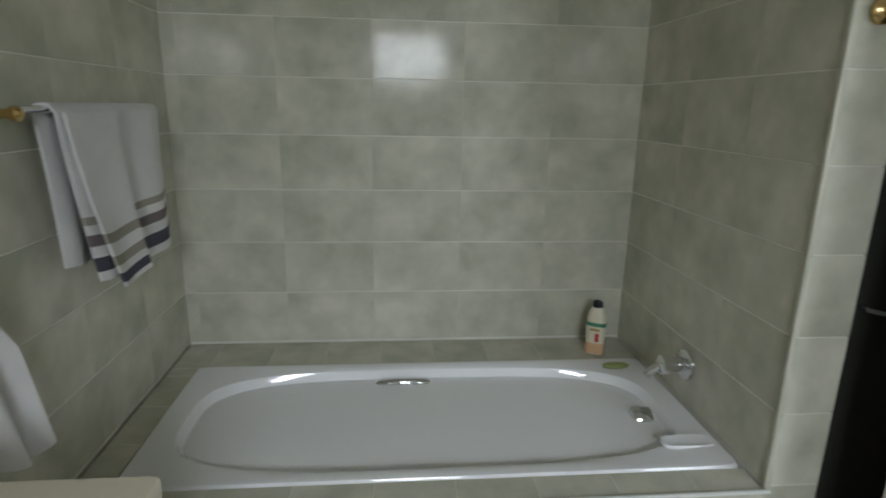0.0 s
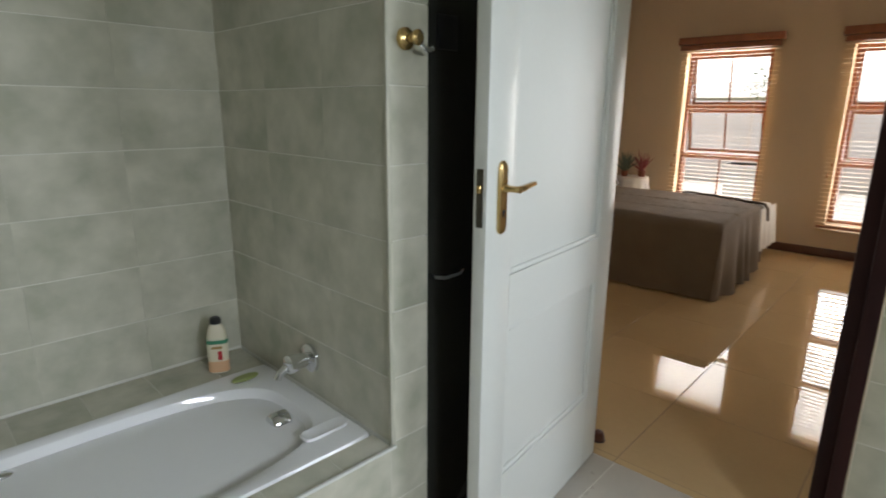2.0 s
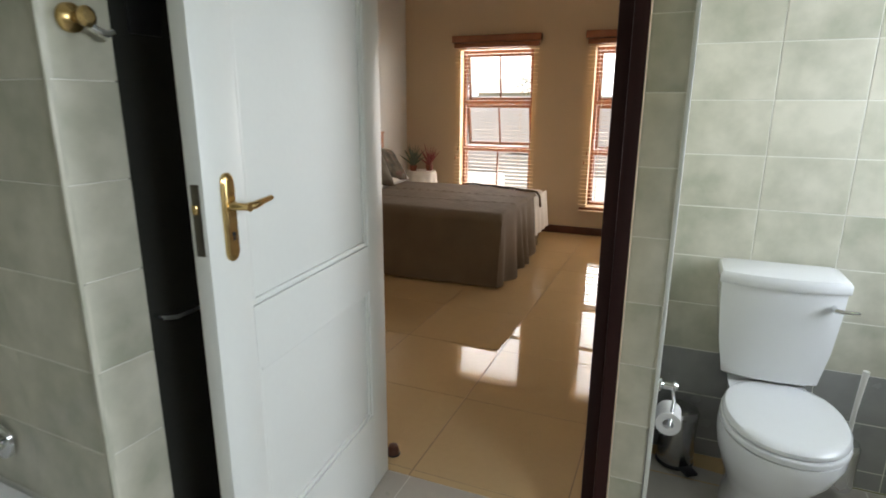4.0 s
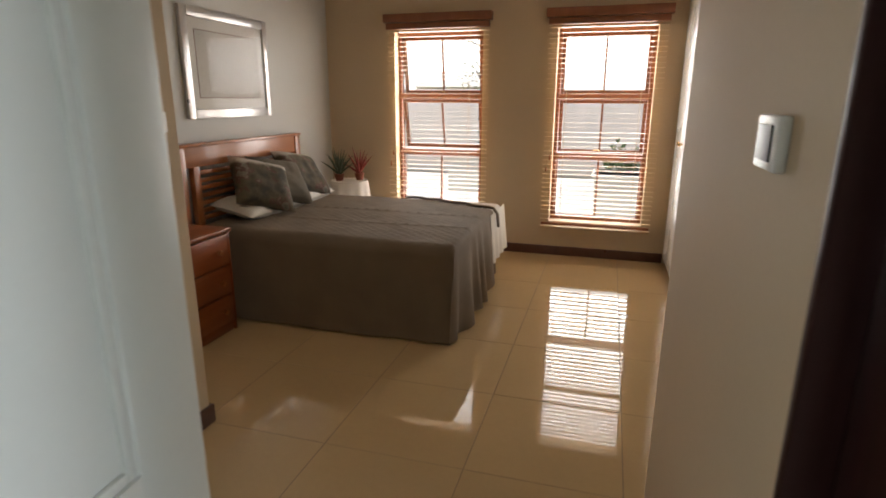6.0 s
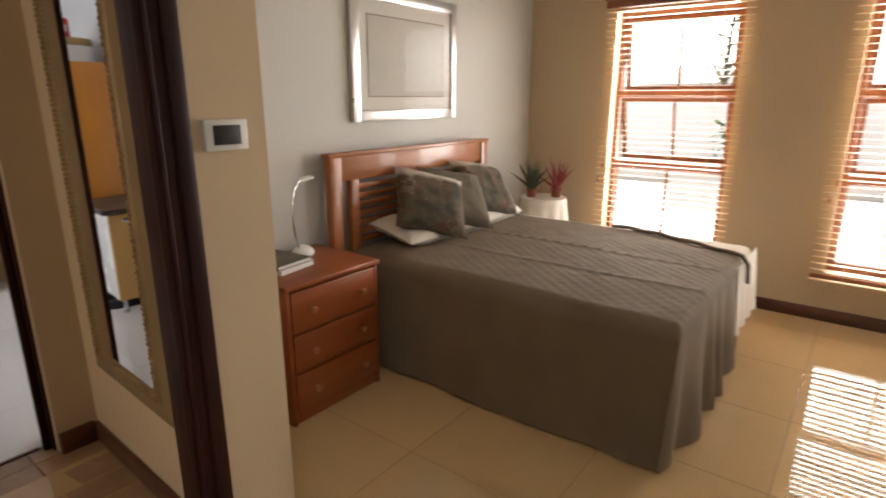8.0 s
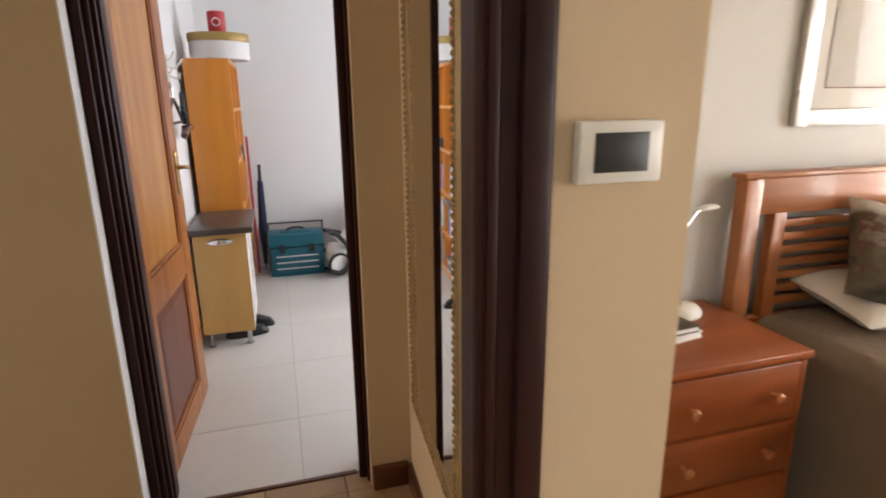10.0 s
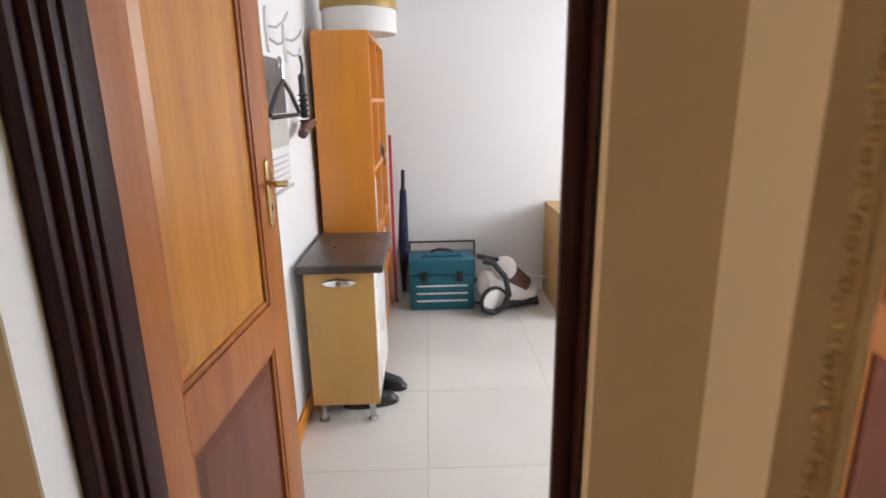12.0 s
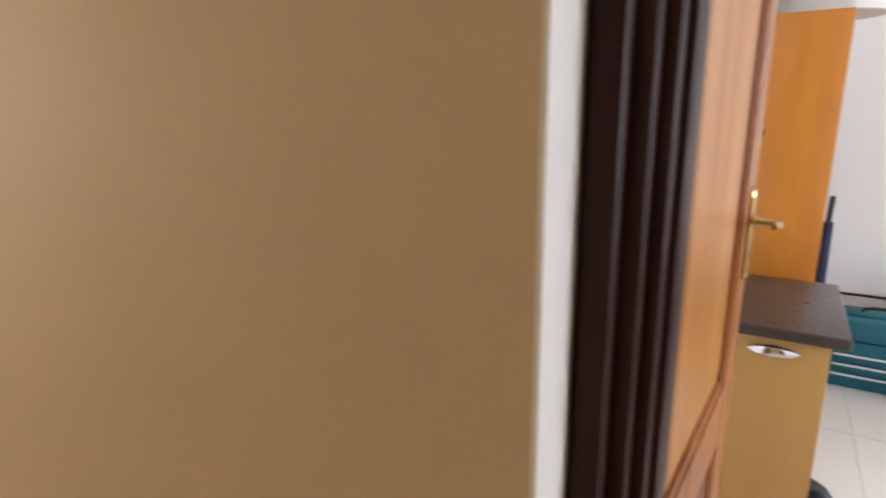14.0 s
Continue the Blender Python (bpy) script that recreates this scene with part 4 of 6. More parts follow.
# ---- passage: mirror ----
def wall_mirror():
    ob = thing("wall_mirror", "tall mirror in a worn carved gilt frame", "mirror", 3.27, 2.715, 0.40, -90)
    w, h, band = 0.69, 1.62, 0.115
    ob.matrix_basis = pose(3.291, 3.335, 0.39, 0, 0, -93.2)

    def rim(inset, depth):
        return [(inset, -depth, inset), (w - inset, -depth, inset), (w - inset, -depth, h - inset), (inset, -depth, h - inset)]
    # a broad plain band rising to a narrow carved ridge beside the glass
    part("outer_band", loft([rim(0.0, 0.0), rim(0.0, 0.014), rim(0.006, 0.018), rim(0.070, 0.028), rim(0.076, 0.032)], False), M["gilt_plain"], ob, smooth=False)
    part("ridge", loft([rim(0.076, 0.032), rim(0.079, 0.035), rim(0.101, 0.035), rim(0.104, 0.030)], False), M["gilt"], ob, smooth=False)
    part("inner_slip", loft([rim(0.104, 0.030), rim(0.107, 0.0315), rim(band, 0.031), rim(band + 0.002, 0.029)], False), M["gilt_plain"], ob, smooth=False)
    scroll = bmesh.new()
    for k in range(90):
        z = 0.09 + k * 0.0160
        for x in (0.090, w - 0.090):
            lathe([(0.002, -0.042), (0.006, -0.039), (0.008, -0.033)], 7, (x + 0.004 * math.sin(k * 1.9), 0, z), "y", scroll)
    for k in range(33):
        x = 0.090 + k * 0.0159
        for z in (0.090, h - 0.090):
            lathe([(0.002, -0.042), (0.006, -0.039), (0.008, -0.033)], 7, (x, 0, z + 0.004 * math.sin(k * 1.9)), "y", scroll)
    part("carving", scroll, M["gilt"], ob, "worn gilt carved scrollwork")
    part("mirror_glass", cube(band, w - band, -0.030, -0.024, band, h - band), M["mirror"], ob, "silvered mirror glass", False)
    return ob


wall_mirror()


# ---- bathroom: bathtub ----
def bathtub():
    ob = thing("bathtub", "white enamelled built-in bathtub", "bathtub", 0.4235, 1.864, 0)
    L, Wd, z = 0.7985, 0.329, 0.437

    def ring(rx, ry, zz, power, cx=0.0, cy=0.0):
        return oval(cx, cy, rx, ry, zz, 64, power)
    rings = [ring(L, Wd, z - 0.035, 40), ring(L, Wd, z - 0.008, 40), ring(L - 0.006, Wd - 0.006, z, 40), ring(L - 0.048, Wd - 0.036, z + 0.002, 7),
             ring(L - 0.072, Wd - 0.048, z - 0.006, 3.6, 0.0), ring(L - 0.086, Wd - 0.056, z - 0.030, 3.4), ring(L - 0.115, Wd - 0.070, z - 0.13, 3.2, 0.015),
             ring(L - 0.185, Wd - 0.105, z - 0.26, 3.0, 0.03), ring(L - 0.25, Wd - 0.135, z - 0.345, 3.0, 0.045), ring(L - 0.34, Wd - 0.19, z - 0.372, 3.0, 0.05), ring(0.05, 0.03, z - 0.380, 2, 0.30)]
    part("tub", loft(rings, True), M["enamel"], ob)
    for sgn in (1,):
        y = sgn * (Wd - 0.072)
        g = bmesh.new()
        tube([(-0.178, y * 0.985, z - 0.050), (-0.163, y * 0.935, z - 0.036), (-0.110, y * 0.910, z - 0.030), (-0.050, y * 0.910, z - 0.030), (-0.004, y * 0.935, z - 0.036), (0.012, y * 0.985, z - 0.050)], 0.013, 12, g)
        part("grab_handle", g, M["chrome"], ob, "chrome grab handle")
    part("overflow_knob", lathe([(0.038, 0.03), (0.038, -0.018), (0.032, -0.027), (0.012, -0.030)][::-1], 28, (L - 0.140, -0.018, z - 0.046), "x"), M["chrome"], ob, "round chrome overflow knob")
    part("waste", lathe([(0.030, 0.060), (0.026, 0.066), (0.006, 0.067)], 24, (0.42, 0.0, 0.0)), M["chrome"], ob)
    part("soap_rest", loft([oval(0.705, -0.215, 0.075, 0.030, z - 0.001, 24, 4), oval(0.705, -0.215, 0.072, 0.027, z + 0.007, 24, 4), oval(0.705, -0.215, 0.050, 0.016, z + 0.003, 24, 4)]), M["enamel"], ob)
    return ob


askew(bathtub())
LEDGE = 0.437
ledge = askew(structure("bath_ledge", cube(BX0, BATH_END, 2.193, BY1, 0.30, LEDGE - 0.006), M["grout"], "tiled ledge round the bathtub"))
ledge_front = askew(structure("bath_ledge", cube(BX0, BATH_END, 1.450, 1.535, 0.02, LEDGE - 0.006), M["grout"], "tiled front ledge of the bathtub"))
ledge_side = askew(structure("bath_ledge", cube(BX0, -0.375, 1.535, 2.193, 0.30, LEDGE - 0.006), M["grout"], "tiled side ledge of the bathtub"))
askew(structure("trim", cube(BX0, BATH_END + 0.010, 1.434, 1.444, LEDGE - 0.008, LEDGE + 0.002, 0.003), M["white_paint"], "white edge bead on the bath ledge", True))
askew(structure("trim", cube(BATH_END - 0.001, BATH_END + 0.009, 1.445, 1.455, LEDGE, H, 0.003), M["tile"], "pale corner bead of the tiled end wall", True))
structure("trim", cube(2.118, 2.130, 0.356, 0.368, 0.0, H, 0.003), M["white_paint"], "white corner bead of the tiled wall end", True)


def bath_tap():
    ob = thing("bath_mixer", "chrome wall-mounted bath mixer with spout", "tap", BATH_END, 1.860, 0.571)
    part("wall_plate", lathe([(0.048, 0.0), (0.047, -0.010), (0.036, -0.016)][::-1], 32, (0, 0, 0), "x"), M["chrome"], ob)
    part("body", lathe([(0.024, -0.012), (0.024, -0.055), (0.030, -0.058), (0.030, -0.085), (0.022, -0.090)][::-1], 24, (0, 0, 0), "x"), M["chrome"], ob)
    part("spout", tube([(-0.06, 0.0, 0.0), (-0.085, 0.008, -0.010), (-0.105, 0.014, -0.026), (-0.115, 0.018, -0.045)], 0.013, 14), M["chrome"], ob)
    part("lever", tube([(-0.03, -0.02, 0.01), (-0.035, -0.055, 0.020), (-0.035, -0.075, 0.022)], 0.006, 10, None, [1, 0.9, 0.7]), M["chrome"], ob)
    return ob


askew(bath_tap())


def lotion_bottle():
    ob = thing("lotion_bottle", "cream lotion bottle with a dark cap on the bath ledge", "bottle", 1.105, 2.262, LEDGE)
    rings = [oval(0, 0, 0.034 * k, 0.020 * k, z, 28, 2.6) for z, k in ((0, 0.94), (0.006, 1.02), (0.05, 1.05), (0.10, 1.08), (0.15, 0.98), (0.172, 0.75), (0.186, 0.45))]
    part("body", loft(rings), M["lotion"], ob)
    part("lower_band", loft([oval(0, 0, 0.0365, 0.0218, z, 28, 2.6) for z in (0.004, 0.045)]), M["lotion_liquid"], ob)
    part("cap", loft([oval(0, 0, r, r * 0.8, z, 20) for z, r in ((0.184, 0.018), (0.188, 0.020), (0.204, 0.019), (0.210, 0.012))]), M["plastic_black"], ob, "dark cap")
    part("label_band", loft([oval(0, 0, 0.0372, 0.0222, z, 28, 2.6) for z in (0.112, 0.126)]), M["green_print"], ob, "green label band")
    part("label_lines", cube(-0.018, 0.018, -0.0235, -0.0215, 0.095, 0.103), M["gold_trim"], ob, smooth=False)
    part("label_mark", cube(0.002, 0.016, -0.0235, -0.0215, 0.052, 0.085), M["red"], ob, smooth=False)
    ob.matrix_basis = pose(1.072, 2.245, LEDGE, 0, 0, -30)
    return ob


askew(lotion_bottle())
soap_bar = tagged(part("soap_bar", loft([oval(1.105, 2.112, 0.05 * k, 0.018 * k, LEDGE + 0.004 + z, 20) for z, k in ((0, 0.9), (0.006, 1.0), (0.012, 0.85))]), mat("green_soap", (0.34, 0.38, 0.14), (0.28, 0.32, 0.11), 0.4), None), "thin green soap bar on the bath rim", "soap")
askew(soap_bar)


# ---- bathroom: towels ----
def towel_rail():
    ob = thing("towel_rail", "chrome towel rail with brass ends on the tiled wall", "towel rail", BX0, 1.478, 1.310)
    part("bar", tube([(0.062, 0.0, 0.008), (0.062, 0.63, 0.008)], 0.008, 12), M["chrome"], ob)
    for y in (0.0, 0.56):
        part("bracket", lathe([(0.024, 0.0), (0.022, 0.008), (0.011, 0.014), (0.009, 0.050), (0.014, 0.058), (0.015, 0.070), (0.008, 0.076)], 20, (0, y, 0), "x"), M["brass"], ob, "brass rail bracket")
    return ob


askew(towel_rail())


def hung_towel(name, label, x, y0, y1, z_top, front, back, stripes):
    """A towel folded over a rail: a front sheet with coloured stripes and a shorter back sheet."""
    ob = thing(name, label, "towel", x, y0, z_top)
    w = y1 - y0

    def sheet(v0, v1, off, skew, length):
        def f(u, v):
            k = v0 + (v1 - v0) * v
            wob = 0.012 * k * math.sin(u * 9 + 1) + 0.006 * math.sin(u * 17)
            return (off + 0.020 * k + wob, u * w * (1 - 0.12 * k) + skew * k * k, 0.012 - length * k - 0.02 * math.sin(u * 3) * k)
        return grid(26, max(2, int(40 * (v1 - v0))), f, 0.007)
    at = 0.0
    for k, (till, material) in enumerate(stripes):
        part("front_sheet" if k == 0 else "stripe", sheet(at, till, 0.018, 0.03, front), material, ob, "" if k == 0 else "woven coloured stripe")
        at = till
    part("back_sheet", sheet(0.0, 1.0, -0.026, -0.02, back), M["towel"], ob)

    # a narrower strip of the same towel doubled over the front
    def strip(v0, v1):
        def f(u, v):
            k = v0 + (v1 - v0) * v
            return (0.034 + 0.030 * k + 0.010 * math.sin(u * 5 + 2) * k, u * w * (0.40 - 0.10 * k) + 0.13 * w * k * k + 0.02 * k, 0.010 - front * 1.08 * k - 0.010 * math.sin(u * 4) * k)
        return grid(14, max(2, int(40 * (v1 - v0))), f, 0.007)
    at = 0.0
    for till, material in ((0.66, M["towel"]), (0.72, M["stripe_taupe"]), (0.80, M["towel"]), (0.86, M["stripe_taupe"]), (0.91, M["towel"]), (0.97, M["stripe_slate"]), (1.0, M["towel"])):
        part("doubled_strip" if at == 0 else "stripe", strip(at, till), material, ob, "" if at == 0 else "woven coloured stripe")
        at = till

    def over(u, v):
        a = math.pi * v
        return (0.0 + 0.024 * math.cos(a) - 0.004, u * w, 0.012 + 0.018 * math.sin(a))
    part("fold", grid(26, 8, over, 0.006), M["towel"], ob)
    return ob


bands = [(0.60, M["towel"]), (0.65, M["stripe_taupe"]), (0.71, M["towel"]), (0.78, M["stripe_mauve"]), (0.85, M["towel"]), (0.94, M["stripe_slate"]), (1.0, M["towel"])]
askew(hung_towel("bath_towel", "white bath towel with taupe and slate stripes on the rail", BX0 + 0.062, 1.572, 2.090, 1.302, 0.375, 0.33, bands))


def ring_towel():
    ob = thing("hand_towel", "white hand towel hanging on the wall beside the basin", "towel", BX0 + 0.02, 1.235, 1.07)

    def f(u, v):
        w = 0.05 + 0.17 * min(1, v * 2.2)
        return (0.02 + 0.03 * math.sin(u * 14) * v + 0.01 * v, (u - 0.5) * w + 0.06 * v, -0.40 * v + 0.03 * math.sin(u * 6) * v)
    part("cloth", grid(30, 30, f, 0.012), M["towel"], ob)
    part("ring", tube(arc((0.012, 0.02, 0.05), 0.07, 0, 360, 28, "yz"), 0.005, 8), M["brass"], ob, "brass towel ring")
    part("ring_mount", lathe([(0.022, -0.03), (0.020, -0.018), (0.010, -0.010), (0.010, 0.016)], 16, (0, 0.02, 0.12), "x"), M["brass"], ob)
    return ob


askew(ring_towel())


def vanity():
    ob = thing("vanity_unit", "cream-topped bathroom vanity beside the bathtub", "vanity", BX0, 0.0, 0)
    part("worktop", cube(0.0, 0.484, -0.75, 0.968, 0.845, 0.885, 0.010), M["cream"], ob, "cream vanity top")
    part("cabinet", cube(0.01, 0.45, -0.74, 0.958, 0.10, 0.845, 0.004), M["white_gloss"], ob)
    part("plinth", cube(0.01, 0.41, -0.72, 0.94, 0.0, 0.10), M["white_gloss"], ob, smooth=False)
    for y in (-0.73, -0.17, 0.39):
        d = part("door", cube(0.450, 0.468, y, y + 0.555, 0.12, 0.83, 0.004), M["white_gloss"], ob)
        part("knob", lathe([(0.008, 0.0), (0.014, 0.018), (0.008, 0.024)], 14, (0.468, y + 0.50, 0.70), "x"), M["brass"], d)
    bowl = [oval(0.19, 0.10, rx, ry, z, 36, 2.3) for rx, ry, z in ((0.150, 0.215, 0.886), (0.146, 0.211, 0.896), (0.130, 0.195, 0.896), (0.122, 0.185, 0.889))]
    part("basin_rim", loft(bowl), M["porcelain"], ob)
    return ob


askew(vanity())


def robe_hook(x, y, z):
    ob = thing("robe_hook", "polished brass robe hook on the tiled wall end", "hook", x, y, z)
    part("rose", lathe([(0.034, 0.0), (0.033, -0.010), (0.024, -0.018), (0.014, -0.022), (0.014, -0.040), (0.022, -0.048), (0.024, -0.060), (0.014, -0.068)][::-1], 26, (0, 0, 0), "y"), M["brass"], ob)
    part("arm", tube([(0.0, -0.050, -0.006), (0.022, -0.056, -0.026), (0.046, -0.060, -0.034), (0.060, -0.062, -0.028)], 0.008, 10), M["chrome"], ob, "chrome hook arm")
    return ob


hook = robe_hook(1.284, 1.445, 1.540)
hook.matrix_basis = hook.matrix_basis @ Matrix.Diagonal((0.8, 0.8, 0.8, 1))


def shower_screen():
    ob = thing("shower_screen", "dark tinted shower door beside the bathtub wall", "shower door", 1.374, 1.485, 0)
    part("panel", cube(0.012, 0.70, -0.006, 0.006, 0.03, 2.05, 0.002), M["shower_dark"], ob, "dark tinted panel")
    part("side_profile", cube(0.0, 0.014, -0.012, 0.012, 0.0, 2.07, 0.003), M["plastic_black"], ob)
    part("side_profile", cube(0.69, 0.705, -0.012, 0.012, 0.0, 2.07, 0.003), M["plastic_black"], ob)
    part("top_profile", cube(0.0, 0.705, -0.014, 0.014, 2.05, 2.075, 0.003), M["plastic_black"], ob)
    part("bottom_profile", cube(0.0, 0.705, -0.014, 0.014, 0.0, 0.03, 0.003), M["plastic_black"], ob)
    part("handle", tube([(0.035, -0.006, 0.90), (0.035, -0.035, 0.898), (0.06, -0.045, 0.893), (0.125, -0.045, 0.893), (0.15, -0.035, 0.896), (0.15, -0.006, 0.896)], 0.0065, 10), M["chrome"], ob, "chrome pull handle")
    part("hinge_plate", cube(0.06, 0.14, -0.014, -0.006, 1.53, 1.62, 0.003), M["plastic_black"], ob, "dark hinge plate")
    return ob


shower_screen()


# ---- bathroom: toilet corner ----
def toilet():
    ob = thing("toilet", "white close-coupled toilet with the lid down", "toilet", BX1, -0.003, 0.0)
    p = M["porcelain"]
    # local -x points into the room
    body = [[(x + BX1 - BX1, y, z) for x, y, z in r] for r in (
        oval(-0.290, 0, 0.20, 0.115, 0.0, 36, 2.6), oval(-0.275, 0, 0.195, 0.108, 0.05, 36, 2.5), oval(-0.275, 0, 0.19, 0.105, 0.14, 36, 2.4), oval(-0.305, 0, 0.215, 0.135, 0.22, 36, 2.3),
        oval(-0.335, -0.012, 0.245, 0.170, 0.30, 36, 2.2), oval(-0.345, -0.020, 0.255, 0.182, 0.36, 36, 2.2), oval(-0.345, -0.022, 0.250, 0.180, 0.385, 36, 2.2))]
    part("bowl", loft(body), p, ob)
    part("neck", loft([oval(-0.150, 0, 0.15, 0.10, 0.15, 24, 3), oval(-0.150, 0, 0.15, 0.115, 0.30, 24, 3), oval(-0.140, 0, 0.14, 0.125, 0.425, 24, 4)]), p, ob)
    seat = [oval(-0.350, -0.024, 0.245 * k, 0.182 * k, z, 40, 2.15) for z, k in ((0.386, 0.98), (0.390, 1.0), (0.404, 1.0), (0.408, 0.985))]
    part("seat", loft(seat), p, ob)
    lid = [oval(-0.347, -0.026, 0.238 * k, 0.178 * k, z, 40, 2.15) for z, k in ((0.410, 0.98), (0.413, 1.0), (0.424, 0.995), (0.432, 0.96), (0.436, 0.85), (0.437, 0.4))]
    part("lid", loft(lid), p, ob)

    def cist(hw, d, z):
        out = []
        for i in range(17):
            s = -1 + 2 * i / 16
            out.append((-d * (1 - 0.16 * abs(s) ** 2.5) - 0.0, s * hw, z))
        return out + [(-0.004, hw, z), (-0.004, -hw, z)]
    part("cistern", loft([cist(0.140, 0.15, 0.440), cist(0.150, 0.165, 0.450), cist(0.172, 0.178, 0.58), cist(0.184, 0.186, 0.72), cist(0.187, 0.188, 0.790)]), p, ob)
    part("cistern_lid", loft([cist(0.191, 0.194, 0.792), cist(0.194, 0.198, 0.798), cist(0.194, 0.198, 0.822), cist(0.187, 0.192, 0.834), cist(0.16, 0.16, 0.842)]), p, ob)
    part("flush_lever", tube([(-0.17, -0.150, 0.745), (-0.200, -0.150, 0.745), (-0.203, -0.175, 0.746), (-0.200, -0.215, 0.747)], 0.007, 10, None, [1.6, 1.2, 1, 0.7]), M["chrome"], ob, "chrome flush lever")
    for s in (-1, 1):
        part("hinge", lathe([(0.012, 0.405), (0.012, 0.428), (0.008, 0.432)], 12, (-0.215, s * 0.07, 0)), p, ob)
    return ob


toilet()


def pedal_bin():
    ob = thing("pedal_bin", "small round steel pedal bin", "bin", 2.645, 0.275, 0)
    part("body", lathe([(0.078, 0.012), (0.080, 0.02), (0.080, 0.235), (0.076, 0.24)], 32), M["steel"], ob)
    part("base_ring", lathe([(0.082, 0.0), (0.083, 0.01), (0.081, 0.016)], 32), M["plastic_black"], ob)
    part("lid", lathe([(0.083, 0.240), (0.084, 0.250), (0.076, 0.264), (0.05, 0.274), (0.01, 0.278)], 32), M["steel"], ob)
    part("pedal", cube(-0.135, -0.075, -0.028, 0.028, 0.006, 0.022, 0.005), M["plastic_black"], ob, "black pedal")
    return ob


pb = pedal_bin()
pb.matrix_basis = pose(2.703, 0.262, 0, 0, 0, 35) @ Matrix.Diagonal((0.86, 0.86, 0.90, 1))


def roll_holder():
    ob = thing("toilet_roll_holder", "chrome toilet roll holder with a white roll", "toilet roll", 2.40, 0.358, 0.40)
    part("rose", lathe([(0.026, 0.0), (0.024, -0.012), (0.012, -0.02), (0.012, -0.05), (0.017, -0.056), (0.012, -0.066)][::-1], 20, (0, 0, 0.07), "y"), M["chrome"], ob)
    part("arm", tube([(0, -0.040, 0.07), (0.01, -0.052, 0.05), (-0.01, -0.058, 0.02), (-0.055, -0.050, -0.045), (0.06, -0.047, -0.05)], 0.006, 10), M["chrome"], ob)
    roll = bmesh.new()
    rings = [[(x, -0.047 + r * math.cos(a), -0.05 + r * math.sin(a)) for a in [2 * math.pi * i / 32 for i in range(32)]] for x, r in ((-0.045, 0.018), (-0.045, 0.041), (0.05, 0.041), (0.05, 0.018), (-0.045, 0.018))]
    join(roll, loft(rings, False))
    part("roll", roll, M["paper"], ob, "white paper roll")
    return ob


roll_holder()


def toilet_brush():
    ob = thing("toilet_brush", "white toilet brush in a chrome wall holder", "toilet brush", 2.69, -0.285, 0)
    part("holder", lathe([(0.040, 0.05), (0.044, 0.06), (0.046, 0.22), (0.040, 0.235)], 24), M["chrome"], ob)
    part("bracket", lathe([(0.012, -0.06), (0.012, -0.012), (0.026, -0.008), (0.028, 0.0)], 18, (0.088, 0.03, 0.27), "x"), M["chrome"], ob)
    part("handle", tube([(0, 0, 0.20), (0.0, -0.005, 0.36), (0.0, -0.015, 0.51)], 0.009, 12, None, [1, 0.85, 1.15]), M["plastic_white"], ob, "white handle")
    return ob


toilet_brush()


# ---- study ----
def kitchen_cabinet():
    ob = thing("base_cabinet", "narrow beech kitchen cabinet with a dark worktop on metal legs", "cabinet", 2.441, 4.940, 0)
    w, d = 0.275, 0.50
    part("carcass", cube(0, w, 0.018, d, 0.090, 0.667, 0.002), M["white_gloss"], ob)
    door = part("door", cube(0.0, w, 0.0, 0.017, 0.090, 0.662, 0.002), M["beech"], ob, "beech-coloured door")
    h = lathe([(0.0015, -0.068), (0.014, -0.045), (0.019, 0.0), (0.014, 0.045), (0.0015, 0.068)], 16, (0, 0, 0), "x")
    bmesh.ops.transform(h, matrix=Matrix.Translation((w / 2, 0.0, 0.622)) @ Matrix.Diagonal((1, 1.0, 1.15, 1)), verts=h.verts)
    part("cup_handle", h, M["chrome"], door, "chrome cup handle")
    part("worktop", cube(-0.018, w + 0.040, -0.034, d + 0.03, 0.668, 0.702, 0.008, 3), M["worktop"], ob, "dark brown laminate worktop")
    for x in (0.035, w - 0.035):
        for y in (0.035, d - 0.05):
            part("leg", lathe([(0.021, 0.0), (0.021, 0.008), (0.013, 0.014), (0.014, 0.080), (0.022, 0.091)], 18, (x, y, 0)), M["steel"], ob)
    return ob


kitchen_cabinet()


def shoe(x, y, rz):
    ob = thing("shoe", "black shoe on the floor by the cabinet", "shoe", x, y, 0, rz, "pair of shoes")
    part("sole", loft([oval(0, 0, 0.045 * k, 0.125 * k, z, 24, 2.3) for z, k in ((0, 0.98), (0.015, 1.0), (0.02, 0.97))]), M["plastic_black"], ob)
    part("upper", loft([oval(0, s, 0.042 * k, 0.120 * k2, z, 24, 2.3) for z, k, k2, s in ((0.02, 1, 1, 0), (0.045, 0.95, 0.9, 0.008), (0.065, 0.75, 0.55, 0.045), (0.08, 0.6, 0.40, 0.06))]), M["plastic_black"], ob)
    return ob


shoe(2.66, 5.10, 100)
shoe(2.70, 5.26, 70)


